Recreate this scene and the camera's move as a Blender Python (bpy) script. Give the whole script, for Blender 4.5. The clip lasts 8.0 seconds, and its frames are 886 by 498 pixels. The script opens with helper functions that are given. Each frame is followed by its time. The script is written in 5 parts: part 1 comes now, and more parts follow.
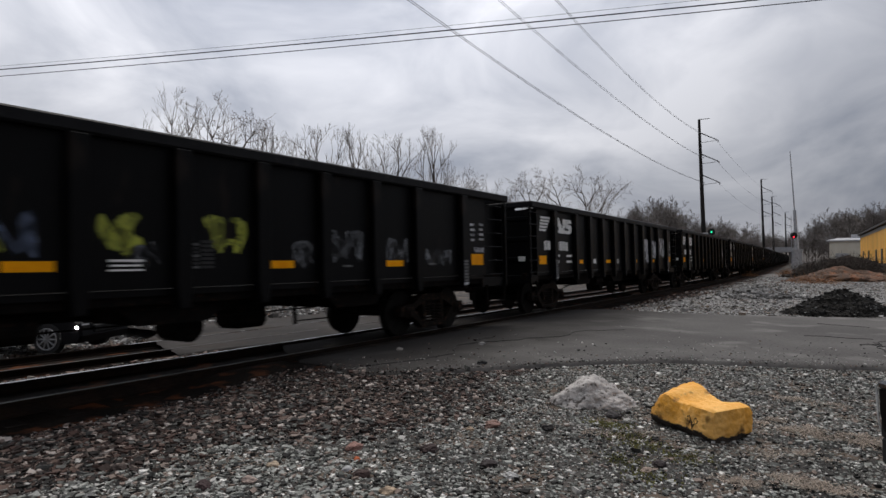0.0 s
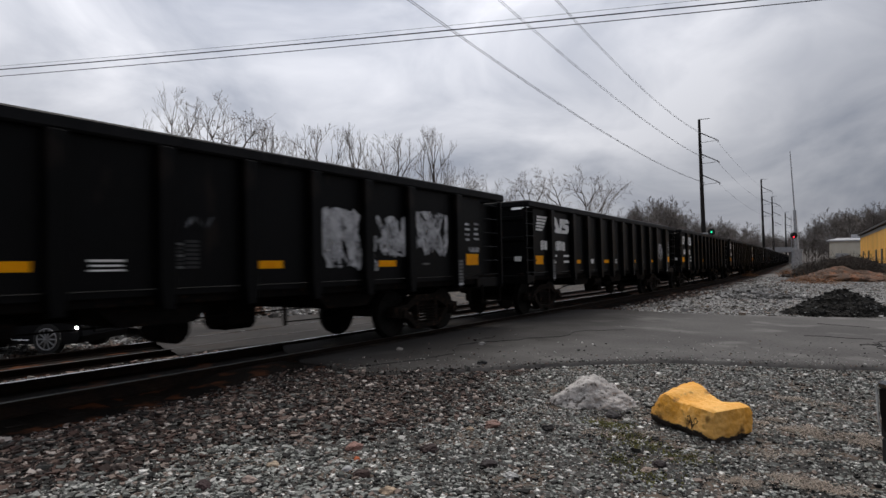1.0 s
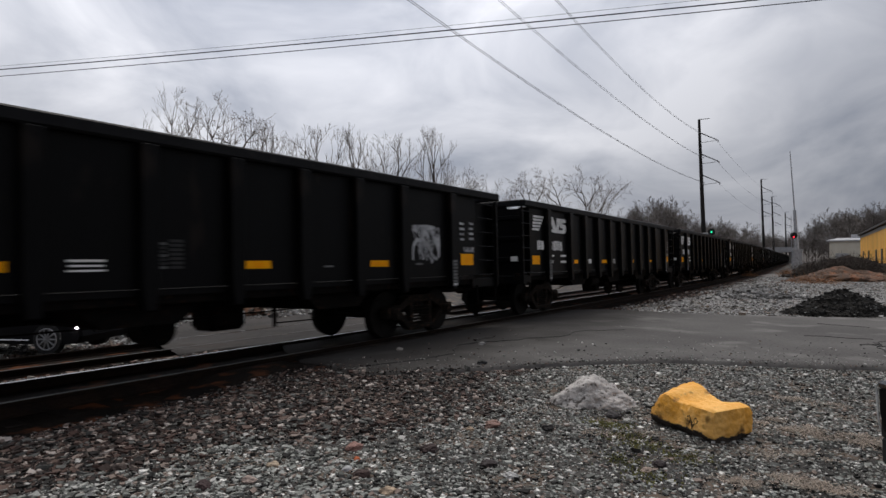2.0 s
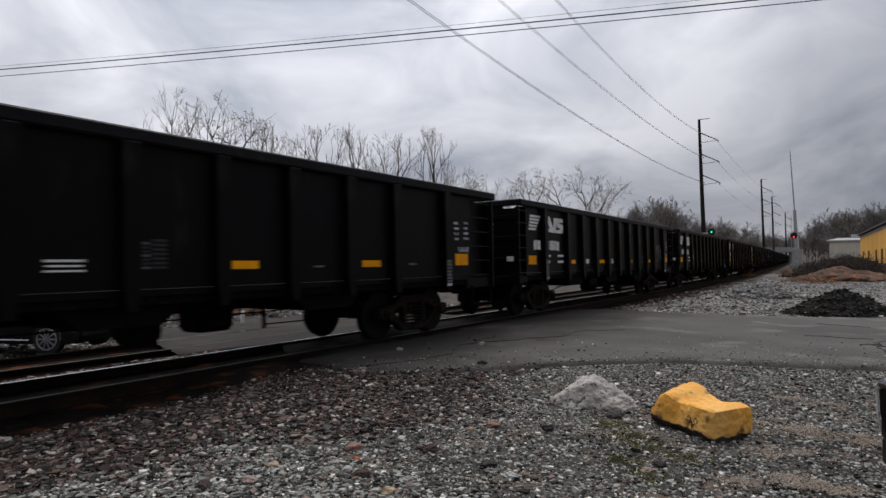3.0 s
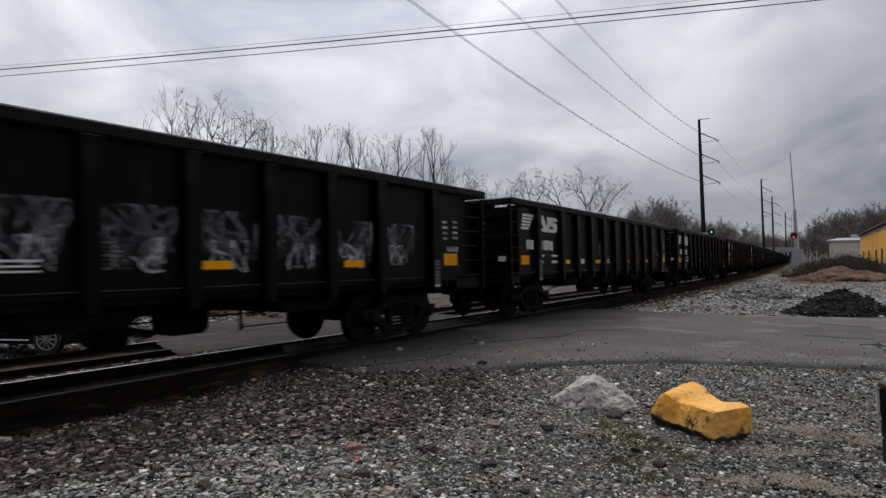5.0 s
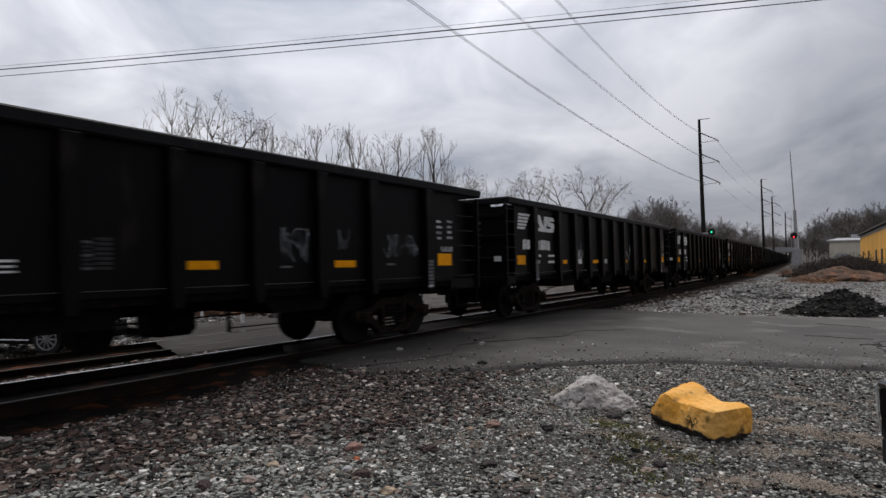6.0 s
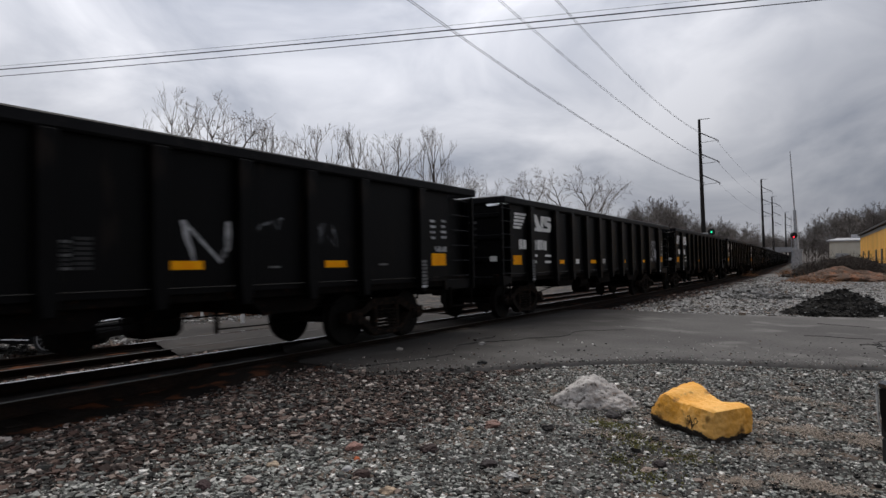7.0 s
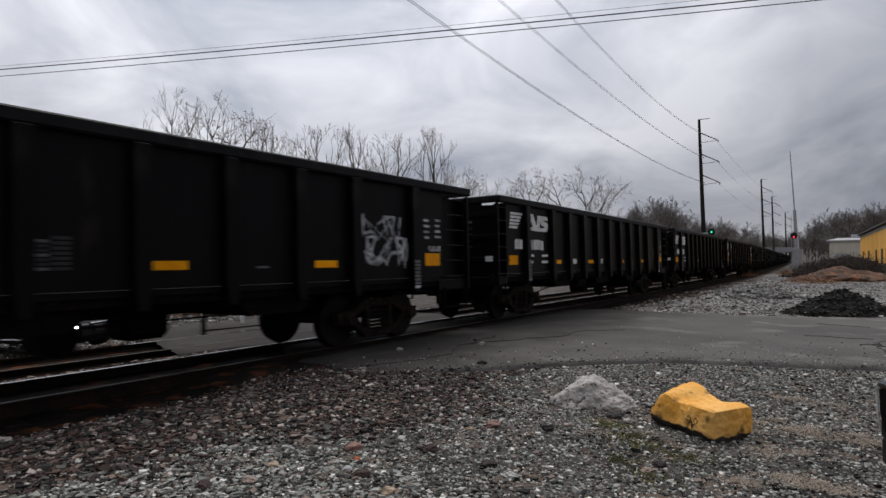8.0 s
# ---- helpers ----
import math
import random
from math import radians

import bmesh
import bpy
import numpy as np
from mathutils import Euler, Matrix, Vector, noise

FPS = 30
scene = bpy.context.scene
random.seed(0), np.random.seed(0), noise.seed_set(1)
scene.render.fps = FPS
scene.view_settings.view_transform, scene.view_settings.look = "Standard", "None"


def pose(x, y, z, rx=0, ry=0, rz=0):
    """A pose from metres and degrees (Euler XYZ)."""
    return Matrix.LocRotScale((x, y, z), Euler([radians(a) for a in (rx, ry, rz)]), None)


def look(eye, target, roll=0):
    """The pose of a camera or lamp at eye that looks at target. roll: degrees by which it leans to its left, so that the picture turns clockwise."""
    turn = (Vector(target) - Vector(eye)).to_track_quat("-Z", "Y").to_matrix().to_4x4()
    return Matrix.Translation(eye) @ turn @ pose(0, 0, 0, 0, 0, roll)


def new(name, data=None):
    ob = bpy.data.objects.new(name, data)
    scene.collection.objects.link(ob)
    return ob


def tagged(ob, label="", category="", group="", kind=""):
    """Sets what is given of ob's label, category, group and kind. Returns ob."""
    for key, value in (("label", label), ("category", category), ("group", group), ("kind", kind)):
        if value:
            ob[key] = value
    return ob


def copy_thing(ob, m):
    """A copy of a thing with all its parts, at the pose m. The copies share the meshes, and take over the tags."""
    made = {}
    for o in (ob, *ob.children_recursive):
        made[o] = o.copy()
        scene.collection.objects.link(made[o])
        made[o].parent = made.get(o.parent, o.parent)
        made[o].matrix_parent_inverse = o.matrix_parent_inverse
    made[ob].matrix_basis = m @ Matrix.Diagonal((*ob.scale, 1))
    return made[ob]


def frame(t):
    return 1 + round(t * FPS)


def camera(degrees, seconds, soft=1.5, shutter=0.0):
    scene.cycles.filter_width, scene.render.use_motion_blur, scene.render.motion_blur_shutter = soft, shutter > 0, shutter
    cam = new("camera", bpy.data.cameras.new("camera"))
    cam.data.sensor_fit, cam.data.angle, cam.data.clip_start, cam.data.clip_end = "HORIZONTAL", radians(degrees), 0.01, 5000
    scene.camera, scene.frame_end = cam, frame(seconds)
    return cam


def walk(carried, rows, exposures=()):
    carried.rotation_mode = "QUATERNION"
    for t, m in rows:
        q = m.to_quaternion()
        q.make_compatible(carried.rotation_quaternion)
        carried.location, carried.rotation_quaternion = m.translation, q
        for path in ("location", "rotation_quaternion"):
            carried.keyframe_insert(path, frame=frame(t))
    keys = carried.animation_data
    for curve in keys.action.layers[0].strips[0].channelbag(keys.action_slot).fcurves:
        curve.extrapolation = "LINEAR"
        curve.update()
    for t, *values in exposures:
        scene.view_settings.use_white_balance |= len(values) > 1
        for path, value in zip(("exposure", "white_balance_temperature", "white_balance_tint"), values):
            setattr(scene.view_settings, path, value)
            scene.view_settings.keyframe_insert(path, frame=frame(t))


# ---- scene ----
# ---- camera ----
cam = camera(72.5, 8.0, soft=1.5, shutter=0.15)
EYE = (0.0, 0.0, 1.585)
AIM = (EYE[0] - math.sin(radians(34.18)), EYE[1] + math.cos(radians(34.18)), EYE[2] + math.tan(radians(0.96)))
walk(cam, [(0.0, look(EYE, AIM)), (8.0, look(EYE, AIM))])

# ---- world and sun ----
SUN_ELEV, SUN_ROT = radians(62), radians(-45)
world = bpy.data.worlds.new("overcast_sky")
scene.world = world
world.use_nodes = True
wn, wl = world.node_tree.nodes, world.node_tree.links
wn.clear()
w_out = wn.new("ShaderNodeOutputWorld")
w_bg = wn.new("ShaderNodeBackground")
w_sky = wn.new("ShaderNodeTexSky")
w_sky.sky_type, w_sky.sun_disc = "NISHITA", False
w_sky.sun_elevation, w_sky.sun_rotation = SUN_ELEV, SUN_ROT
w_sky.dust_density, w_sky.air_density = 4.0, 1.0
w_tc = wn.new("ShaderNodeTexCoord")
w_map = wn.new("ShaderNodeMapping")
w_map.inputs["Scale"].default_value = (1.0, 1.0, 1.9)
w_map.inputs["Rotation"].default_value = (0.0, 0.0, 2.1)
w_n1 = wn.new("ShaderNodeTexNoise")
w_n1.inputs["Scale"].default_value, w_n1.inputs["Detail"].default_value = 2.9, 7.0
w_n1.inputs["Roughness"].default_value, w_n1.inputs["Distortion"].default_value = 0.52, 0.6
w_ramp = wn.new("ShaderNodeValToRGB")
w_ramp.color_ramp.elements[0].position, w_ramp.color_ramp.elements[0].color = 0.33, (3.75, 4.05, 4.85, 1)
w_ramp.color_ramp.elements[1].position, w_ramp.color_ramp.elements[1].color = 0.62, (8.3, 8.4, 9.0, 1)
w_mix = wn.new("ShaderNodeMixRGB")
w_mix.inputs[0].default_value = 0.93
wl.new(w_tc.outputs["Generated"], w_map.inputs["Vector"])
wl.new(w_map.outputs[0], w_n1.inputs["Vector"])
wl.new(w_n1.outputs["Fac"], w_ramp.inputs[0])
wl.new(w_sky.outputs[0], w_mix.inputs[1])
wl.new(w_ramp.outputs[0], w_mix.inputs[2])
# the cloud cover thins out towards the north-west
w_dot = wn.new("ShaderNodeVectorMath")
w_dot.operation = "DOT_PRODUCT"
w_dot.inputs[1].default_value = (-0.396, 0.395, 0.829)
w_veil = wn.new("ShaderNodeMapRange")
w_veil.inputs["From Min"].default_value, w_veil.inputs["From Max"].default_value = 0.42, 1.0
w_veil.inputs["To Min"].default_value, w_veil.inputs["To Max"].default_value = 0.62, 1.47
w_veil.interpolation_type = "SMOOTHSTEP"
w_mul = wn.new("ShaderNodeVectorMath")
w_mul.operation = "SCALE"
wl.new(w_tc.outputs["Generated"], w_dot.inputs[0])
wl.new(w_dot.outputs["Value"], w_veil.inputs["Value"])
wl.new(w_mix.outputs[0], w_mul.inputs[0])
wl.new(w_veil.outputs[0], w_mul.inputs["Scale"])
wl.new(w_mul.outputs[0], w_bg.inputs["Color"])
w_bg.inputs["Strength"].default_value = 0.095
wl.new(w_bg.outputs[0], w_out.inputs[0])

sun_data = bpy.data.lights.new("sun", "SUN")
sun_data.energy, sun_data.angle, sun_data.color = 1.5, radians(35), (1.0, 0.95, 0.88)
sun = new("sun", sun_data)
sun.matrix_world = look((0, 0, 60), (math.sin(SUN_ROT) * -60 * math.cos(SUN_ELEV), -60 * math.cos(SUN_ROT) * math.cos(SUN_ELEV), 60 - 60 * math.sin(SUN_ELEV)))
scene.view_settings.exposure = 0.0


# ---- materials ----
def material(name, c1, c2, rough=0.8, metal=0.0, scale=4.0, fine=60.0, bump=0.15, spots=None, spot_at=0.68, spec=0.4, island=0.0, rnd=0.0, stretch=(1, 1, 1), world_space=False):
    """A surface of two mingling colours at a broad and a fine scale, with relief, worn spots and a change from piece to piece."""
    m = bpy.data.materials.new(name)
    m.use_nodes = True
    n, l = m.node_tree.nodes, m.node_tree.links
    b = n["Principled BSDF"]
    b.inputs["Metallic"].default_value = metal
    b.inputs["Specular IOR Level"].default_value = spec
    tc = n.new("ShaderNodeTexCoord")
    geo = n.new("ShaderNodeNewGeometry")
    mp = n.new("ShaderNodeMapping")
    mp.inputs["Scale"].default_value = stretch
    l.new(geo.outputs["Position"] if world_space else tc.outputs["Object"], mp.inputs["Vector"])
    broad = n.new("ShaderNodeTexNoise")
    broad.inputs["Scale"].default_value, broad.inputs["Detail"].default_value = scale, 5.0
    grain = n.new("ShaderNodeTexNoise")
    grain.inputs["Scale"].default_value, grain.inputs["Detail"].default_value = fine, 3.0
    l.new(mp.outputs[0], broad.inputs["Vector"])
    l.new(mp.outputs[0], grain.inputs["Vector"])
    both = n.new("ShaderNodeMath")
    both.operation = "MULTIPLY_ADD"
    l.new(grain.outputs["Fac"], both.inputs[0])
    both.inputs[1].default_value = 0.5
    half = n.new("ShaderNodeMath")
    half.operation = "MULTIPLY_ADD"
    l.new(broad.outputs["Fac"], half.inputs[0])
    half.inputs[1].default_value, half.inputs[2].default_value = 1.0, -0.25
    l.new(half.outputs[0], both.inputs[2])
    ramp = n.new("ShaderNodeValToRGB")
    ramp.color_ramp.elements[0].position, ramp.color_ramp.elements[0].color = 0.33, (*c1, 1)
    ramp.color_ramp.elements[1].position, ramp.color_ramp.elements[1].color = 0.67, (*c2, 1)
    l.new(both.outputs[0], ramp.inputs[0])
    colour = ramp.outputs[0]
    if spots:
        sn = n.new("ShaderNodeTexNoise")
        sn.inputs["Scale"].default_value, sn.inputs["Detail"].default_value = scale * 2.3, 8.0
        l.new(mp.outputs[0], sn.inputs["Vector"])
        sr = n.new("ShaderNodeValToRGB")
        sr.color_ramp.elements[0].position, sr.color_ramp.elements[1].position = spot_at - 0.05, spot_at + 0.05
        l.new(sn.outputs["Fac"], sr.inputs[0])
        sm = n.new("ShaderNodeMixRGB")
        l.new(sr.outputs[0], sm.inputs[0])
        l.new(colour, sm.inputs[1])
        sm.inputs[2].default_value = (*spots, 1)
        colour = sm.outputs[0]
    if island or rnd:
        hs = n.new("ShaderNodeHueSaturation")
        mr = n.new("ShaderNodeMapRange")
        amount = island or rnd
        mr.inputs["To Min"].default_value, mr.inputs["To Max"].default_value = 1 - amount, 1 + amount
        if island:
            l.new(geo.outputs["Random Per Island"], mr.inputs["Value"])
        else:
            oi = n.new("ShaderNodeObjectInfo")
            l.new(oi.outputs["Random"], mr.inputs["Value"])
        l.new(mr.outputs[0], hs.inputs["Value"])
        l.new(colour, hs.inputs["Color"])
        colour = hs.outputs[0]
    l.new(colour, b.inputs["Base Color"])
    rr = n.new("ShaderNodeMapRange")
    rr.inputs["To Min"].default_value, rr.inputs["To Max"].default_value = max(0.02, rough - 0.12), min(1, rough + 0.12)
    l.new(broad.outputs["Fac"], rr.inputs["Value"])
    l.new(rr.outputs[0], b.inputs["Roughness"])
    if bump:
        bp = n.new("ShaderNodeBump")
        bp.inputs["Strength"].default_value, bp.inputs["Distance"].default_value = bump, 0.02
        l.new(both.outputs[0], bp.inputs["Height"])
        l.new(bp.outputs[0], b.inputs["Normal"])
    return m


def glowing(name, colour, strength):
    m = bpy.data.materials.new(name)
    m.use_nodes = True
    b = m.node_tree.nodes["Principled BSDF"]
    b.inputs["Base Color"].default_value = (*colour, 1)
    b.inputs["Emission Color"].default_value, b.inputs["Emission Strength"].default_value = (*colour, 1), strength
    return m


def pebble_material(name, stops, rough=0.85):
    """Small stones: each loose piece takes a colour of its own."""
    m = bpy.data.materials.new(name)
    m.use_nodes = True
    n, l = m.node_tree.nodes, m.node_tree.links
    b = n["Principled BSDF"]
    b.inputs["Roughness"].default_value, b.inputs["Specular IOR Level"].default_value = rough, 0.35
    geo = n.new("ShaderNodeNewGeometry")
    ramp = n.new("ShaderNodeValToRGB")
    ramp.color_ramp.interpolation = "CONSTANT"
    while len(ramp.color_ramp.elements) < len(stops):
        ramp.color_ramp.elements.new(0.5)
    for e, (p, c) in zip(ramp.color_ramp.elements, stops):
        e.position, e.color = p, (*c, 1)
    l.new(geo.outputs["Random Per Island"], ramp.inputs[0])
    tc = n.new("ShaderNodeTexCoord")
    ns = n.new("ShaderNodeTexNoise")
    ns.inputs["Scale"].default_value, ns.inputs["Detail"].default_value = 70.0, 4.0
    l.new(tc.outputs["Object"], ns.inputs["Vector"])
    mr = n.new("ShaderNodeMapRange")
    mr.inputs["To Min"].default_value, mr.inputs["To Max"].default_value = 0.6, 1.5
    l.new(ns.outputs["Fac"], mr.inputs["Value"])
    hs = n.new("ShaderNodeHueSaturation")
    l.new(mr.outputs[0], hs.inputs["Value"])
    l.new(ramp.outputs[0], hs.inputs["Color"])
    l.new(hs.outputs[0], b.inputs["Base Color"])
    bp = n.new("ShaderNodeBump")
    bp.inputs["Strength"].default_value, bp.inputs["Distance"].default_value = 0.4, 0.01
    l.new(ns.outputs["Fac"], bp.inputs["Height"])
    l.new(bp.outputs[0], b.inputs["Normal"])
    return m


M_CAR = material("car_black_paint", (0.0011, 0.0011, 0.0013), (0.003, 0.003, 0.0034), 0.48, spec=0.1, scale=1.6, fine=30, bump=0.06, spots=(0.011, 0.008, 0.0065), spot_at=0.66, rnd=0.25, stretch=(1, 1, 0.35))
M_RIM = material("car_rim_paint", (0.006, 0.006, 0.007), (0.013, 0.013, 0.014), 0.55, spec=0.1, scale=2.5, fine=40, bump=0.1, spots=(0.035, 0.032, 0.03), spot_at=0.68)
M_TRUCK = material("greasy_steel", (0.003, 0.003, 0.003), (0.009, 0.007, 0.006), 0.7, spec=0.05, scale=5, fine=50, bump=0.2, spots=(0.03, 0.015, 0.009), spot_at=0.66)
M_WHEEL = material("wheel_steel", (0.006, 0.006, 0.005), (0.014, 0.012, 0.011), 0.6, spec=0.08, metal=0.0, scale=6, fine=50, bump=0.1)
M_YELLOW = material("yellow_reflector", (0.9, 0.33, 0.002), (1.0, 0.42, 0.004), 0.5, spec=0.08, scale=6, fine=40, bump=0.05, rnd=0.15)
M_WHITE = material("white_stencil_paint", (0.62, 0.61, 0.59), (0.86, 0.85, 0.83), 0.6, scale=5, fine=40, bump=0.05, spots=(0.2, 0.2, 0.2), spot_at=0.7)
M_GREY = material("faded_stencil_paint", (0.07, 0.07, 0.07), (0.16, 0.16, 0.16), 0.6, scale=7, fine=40, bump=0.05)
M_FAINT = material("faint_stencil_paint", (0.009, 0.009, 0.009), (0.02, 0.02, 0.02), 0.6, scale=7, fine=40, bump=0.05)
M_TAGW = material("white_spray_paint", (0.34, 0.34, 0.35), (0.66, 0.66, 0.68), 0.6, scale=3, fine=22, bump=0.02)
M_TAGG = material("pale_grey_spray_paint", (0.07, 0.075, 0.08), (0.24, 0.25, 0.27), 0.6, scale=3, fine=22, bump=0.02)
M_TAGY = material("yellow_green_spray_paint", (0.2, 0.22, 0.03), (0.42, 0.45, 0.06), 0.6, scale=3, fine=22, bump=0.02)
M_TAGB = material("blue_grey_spray_paint", (0.06, 0.08, 0.13), (0.14, 0.18, 0.28), 0.6, scale=3, fine=22, bump=0.02)


def sprayed(m, lo, hi):
    """Thin spray: the paint is uneven and lets the steel show through."""
    n, l = m.node_tree.nodes, m.node_tree.links
    tc = n.new("ShaderNodeTexCoord")
    ns = n.new("ShaderNodeTexNoise")
    ns.inputs["Scale"].default_value, ns.inputs["Detail"].default_value = 5.0, 4.0
    mr = n.new("ShaderNodeMapRange")
    mr.inputs["From Min"].default_value, mr.inputs["From Max"].default_value = 0.36, 0.62
    mr.inputs["To Min"].default_value, mr.inputs["To Max"].default_value = lo, hi
    l.new(tc.outputs["Object"], ns.inputs["Vector"])
    l.new(ns.outputs["Fac"], mr.inputs["Value"])
    l.new(mr.outputs[0], n["Principled BSDF"].inputs["Alpha"])


for m_, lo_, hi_ in ((M_TAGW, 0.3, 0.95), (M_TAGG, 0.12, 0.8), (M_TAGY, 0.25, 0.9), (M_TAGB, 0.1, 0.7)):
    sprayed(m_, lo_, hi_)
M_RAIL = material("rusty_rail_side", (0.006, 0.0035, 0.0025), (0.018, 0.01, 0.006), 0.85, metal=0.0, spec=0.15, scale=5, fine=60, bump=0.2)
M_RAILTOP = material("polished_rail_head", (0.24, 0.24, 0.25), (0.32, 0.32, 0.33), 0.14, metal=1.0, scale=3, fine=40, bump=0.0)
# near rail heads: the dark colour stands in for the train mirrored in them
M_RAILDULL = material("reflection_dark_rail_head", (0.016, 0.013, 0.011), (0.035, 0.03, 0.027), 0.5, metal=0.2, spec=0.15, scale=3, fine=40, bump=0.0)
M_FRAME = material("rusty_side_frame", (0.006, 0.005, 0.004), (0.019, 0.014, 0.011), 0.8, spec=0.08, scale=5, fine=50, bump=0.2, spots=(0.05, 0.027, 0.017), spot_at=0.62)
M_TIE = material("creosoted_tie_wood", (0.005, 0.004, 0.003), (0.014, 0.010, 0.008), 0.9, spec=0.1, scale=3, fine=50, bump=0.4, stretch=(0.3, 2, 2))
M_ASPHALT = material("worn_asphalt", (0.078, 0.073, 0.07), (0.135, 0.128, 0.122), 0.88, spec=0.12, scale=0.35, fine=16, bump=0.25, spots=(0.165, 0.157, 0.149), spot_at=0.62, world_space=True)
M_ROAD_FAR = material("darker_far_asphalt", (0.03, 0.027, 0.025), (0.068, 0.062, 0.058), 0.9, spec=0.1, scale=0.5, fine=14, bump=0.3, spots=(0.05, 0.042, 0.036), spot_at=0.58, world_space=True)
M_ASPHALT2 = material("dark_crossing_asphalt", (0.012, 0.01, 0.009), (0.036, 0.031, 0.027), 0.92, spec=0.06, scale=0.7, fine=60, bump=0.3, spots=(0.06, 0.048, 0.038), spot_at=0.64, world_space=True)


def darken_by_rails(m, c, x0, x1):
    """Darkens the asphalt near the rails, fading out unevenly."""
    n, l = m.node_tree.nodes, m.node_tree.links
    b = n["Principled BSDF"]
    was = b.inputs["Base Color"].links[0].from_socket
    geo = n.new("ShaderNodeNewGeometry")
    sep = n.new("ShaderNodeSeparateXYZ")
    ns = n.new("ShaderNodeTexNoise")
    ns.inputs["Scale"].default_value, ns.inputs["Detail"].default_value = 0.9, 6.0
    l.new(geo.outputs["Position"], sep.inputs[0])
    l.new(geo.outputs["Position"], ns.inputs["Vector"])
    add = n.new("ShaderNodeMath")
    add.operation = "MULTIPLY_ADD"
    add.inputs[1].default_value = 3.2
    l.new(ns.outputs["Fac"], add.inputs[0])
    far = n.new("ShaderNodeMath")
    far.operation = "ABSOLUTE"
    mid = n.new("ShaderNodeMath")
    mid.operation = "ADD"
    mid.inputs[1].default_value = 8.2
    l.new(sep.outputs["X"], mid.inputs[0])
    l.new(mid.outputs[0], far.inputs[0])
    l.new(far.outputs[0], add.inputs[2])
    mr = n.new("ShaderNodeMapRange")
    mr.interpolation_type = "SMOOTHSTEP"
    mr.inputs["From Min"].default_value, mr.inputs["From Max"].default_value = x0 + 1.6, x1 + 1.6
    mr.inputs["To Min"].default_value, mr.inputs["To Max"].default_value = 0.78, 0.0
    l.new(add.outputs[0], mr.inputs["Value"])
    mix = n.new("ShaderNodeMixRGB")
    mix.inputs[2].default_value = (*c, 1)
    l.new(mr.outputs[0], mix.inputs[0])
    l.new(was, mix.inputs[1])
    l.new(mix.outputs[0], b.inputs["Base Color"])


darken_by_rails(M_ASPHALT, (0.013, 0.011, 0.0095), 1.6, 5.0)
darken_by_rails(M_ROAD_FAR, (0.016, 0.0135, 0.012), 1.2, 6.0)
M_CRACK = material("tar_crack", (0.012, 0.012, 0.012), (0.025, 0.024, 0.023), 0.8, scale=6, fine=40)
M_PAINT_ROCK = material("yellow_painted_rock", (0.86, 0.38, 0.035), (1.0, 0.57, 0.17), 0.75, scale=2.4, fine=30, bump=0.7, spots=(0.17, 0.075, 0.02), spot_at=0.66)
M_ROCK_SHADE = material("bare_rock_shade", (0.02, 0.016, 0.013), (0.09, 0.07, 0.06), 0.9, scale=7, fine=50, bump=0.6)
M_CONCRETE = material("pitted_concrete", (0.36, 0.335, 0.318), (0.58, 0.548, 0.52), 0.9, scale=6, fine=45, bump=1.0, spots=(0.09, 0.078, 0.07), spot_at=0.62)
M_BARK = material("bare_bark", (0.08, 0.066, 0.056), (0.17, 0.142, 0.12), 0.95, scale=3, fine=30, bump=0.3)
M_TWIG = material("bare_twigs", (0.17, 0.145, 0.125), (0.3, 0.26, 0.225), 0.95, scale=1, fine=12, bump=0.0, island=0.25)
M_BRUSH = material("dead_brush_stems", (0.03, 0.024, 0.02), (0.075, 0.06, 0.05), 0.95, scale=1, fine=12, bump=0.0, island=0.3)
M_FARTWIG = material("far_twigs", (0.13, 0.115, 0.105), (0.22, 0.197, 0.184), 0.95, scale=0.4, fine=8, bump=0.0, island=0.3)
M_POLE = material("weathering_steel_pole", (0.009, 0.008, 0.008), (0.024, 0.02, 0.018), 0.8, scale=2, fine=20, bump=0.1, stretch=(1, 1, 0.2))
M_WIRE = material("wire", (0.03, 0.03, 0.035), (0.06, 0.06, 0.065), 0.6, scale=1, fine=4, bump=0)
M_WIRE2 = material("aluminium_wire", (0.06, 0.06, 0.066), (0.11, 0.11, 0.12), 0.5, metal=0.5, scale=1, fine=4, bump=0)
M_GALV = material("galvanised_steel", (0.36, 0.37, 0.39), (0.55, 0.56, 0.58), 0.5, metal=0.15, scale=4, fine=30, bump=0.05)
M_SIGBLACK = material("black_signal_housing", (0.01, 0.01, 0.01), (0.02, 0.02, 0.02), 0.6, scale=4, fine=30, bump=0.05)
M_YWALL = material("yellow_sheet_metal", (0.72, 0.36, 0.05), (0.88, 0.46, 0.075), 0.6, scale=0.6, fine=9, bump=0.05, spots=(0.45, 0.24, 0.06), spot_at=0.68, rnd=0.1, stretch=(1, 1, 0.2))
M_GWALL = material("grey_sheet_metal", (0.3, 0.3, 0.3), (0.42, 0.42, 0.42), 0.6, scale=0.8, fine=9, bump=0.05, stretch=(1, 1, 0.2))
M_ROOFDARK = material("dark_roof_edge", (0.02, 0.02, 0.02), (0.05, 0.045, 0.04), 0.8, scale=1, fine=9, bump=0.1)
M_CREAM = material("cream_siding", (0.66, 0.61, 0.5), (0.8, 0.75, 0.64), 0.8, scale=0.5, fine=9, bump=0.1)
M_ROOF = material("pale_metal_roof", (0.34, 0.34, 0.35), (0.48, 0.48, 0.5), 0.6, scale=0.5, fine=9, bump=0.05)
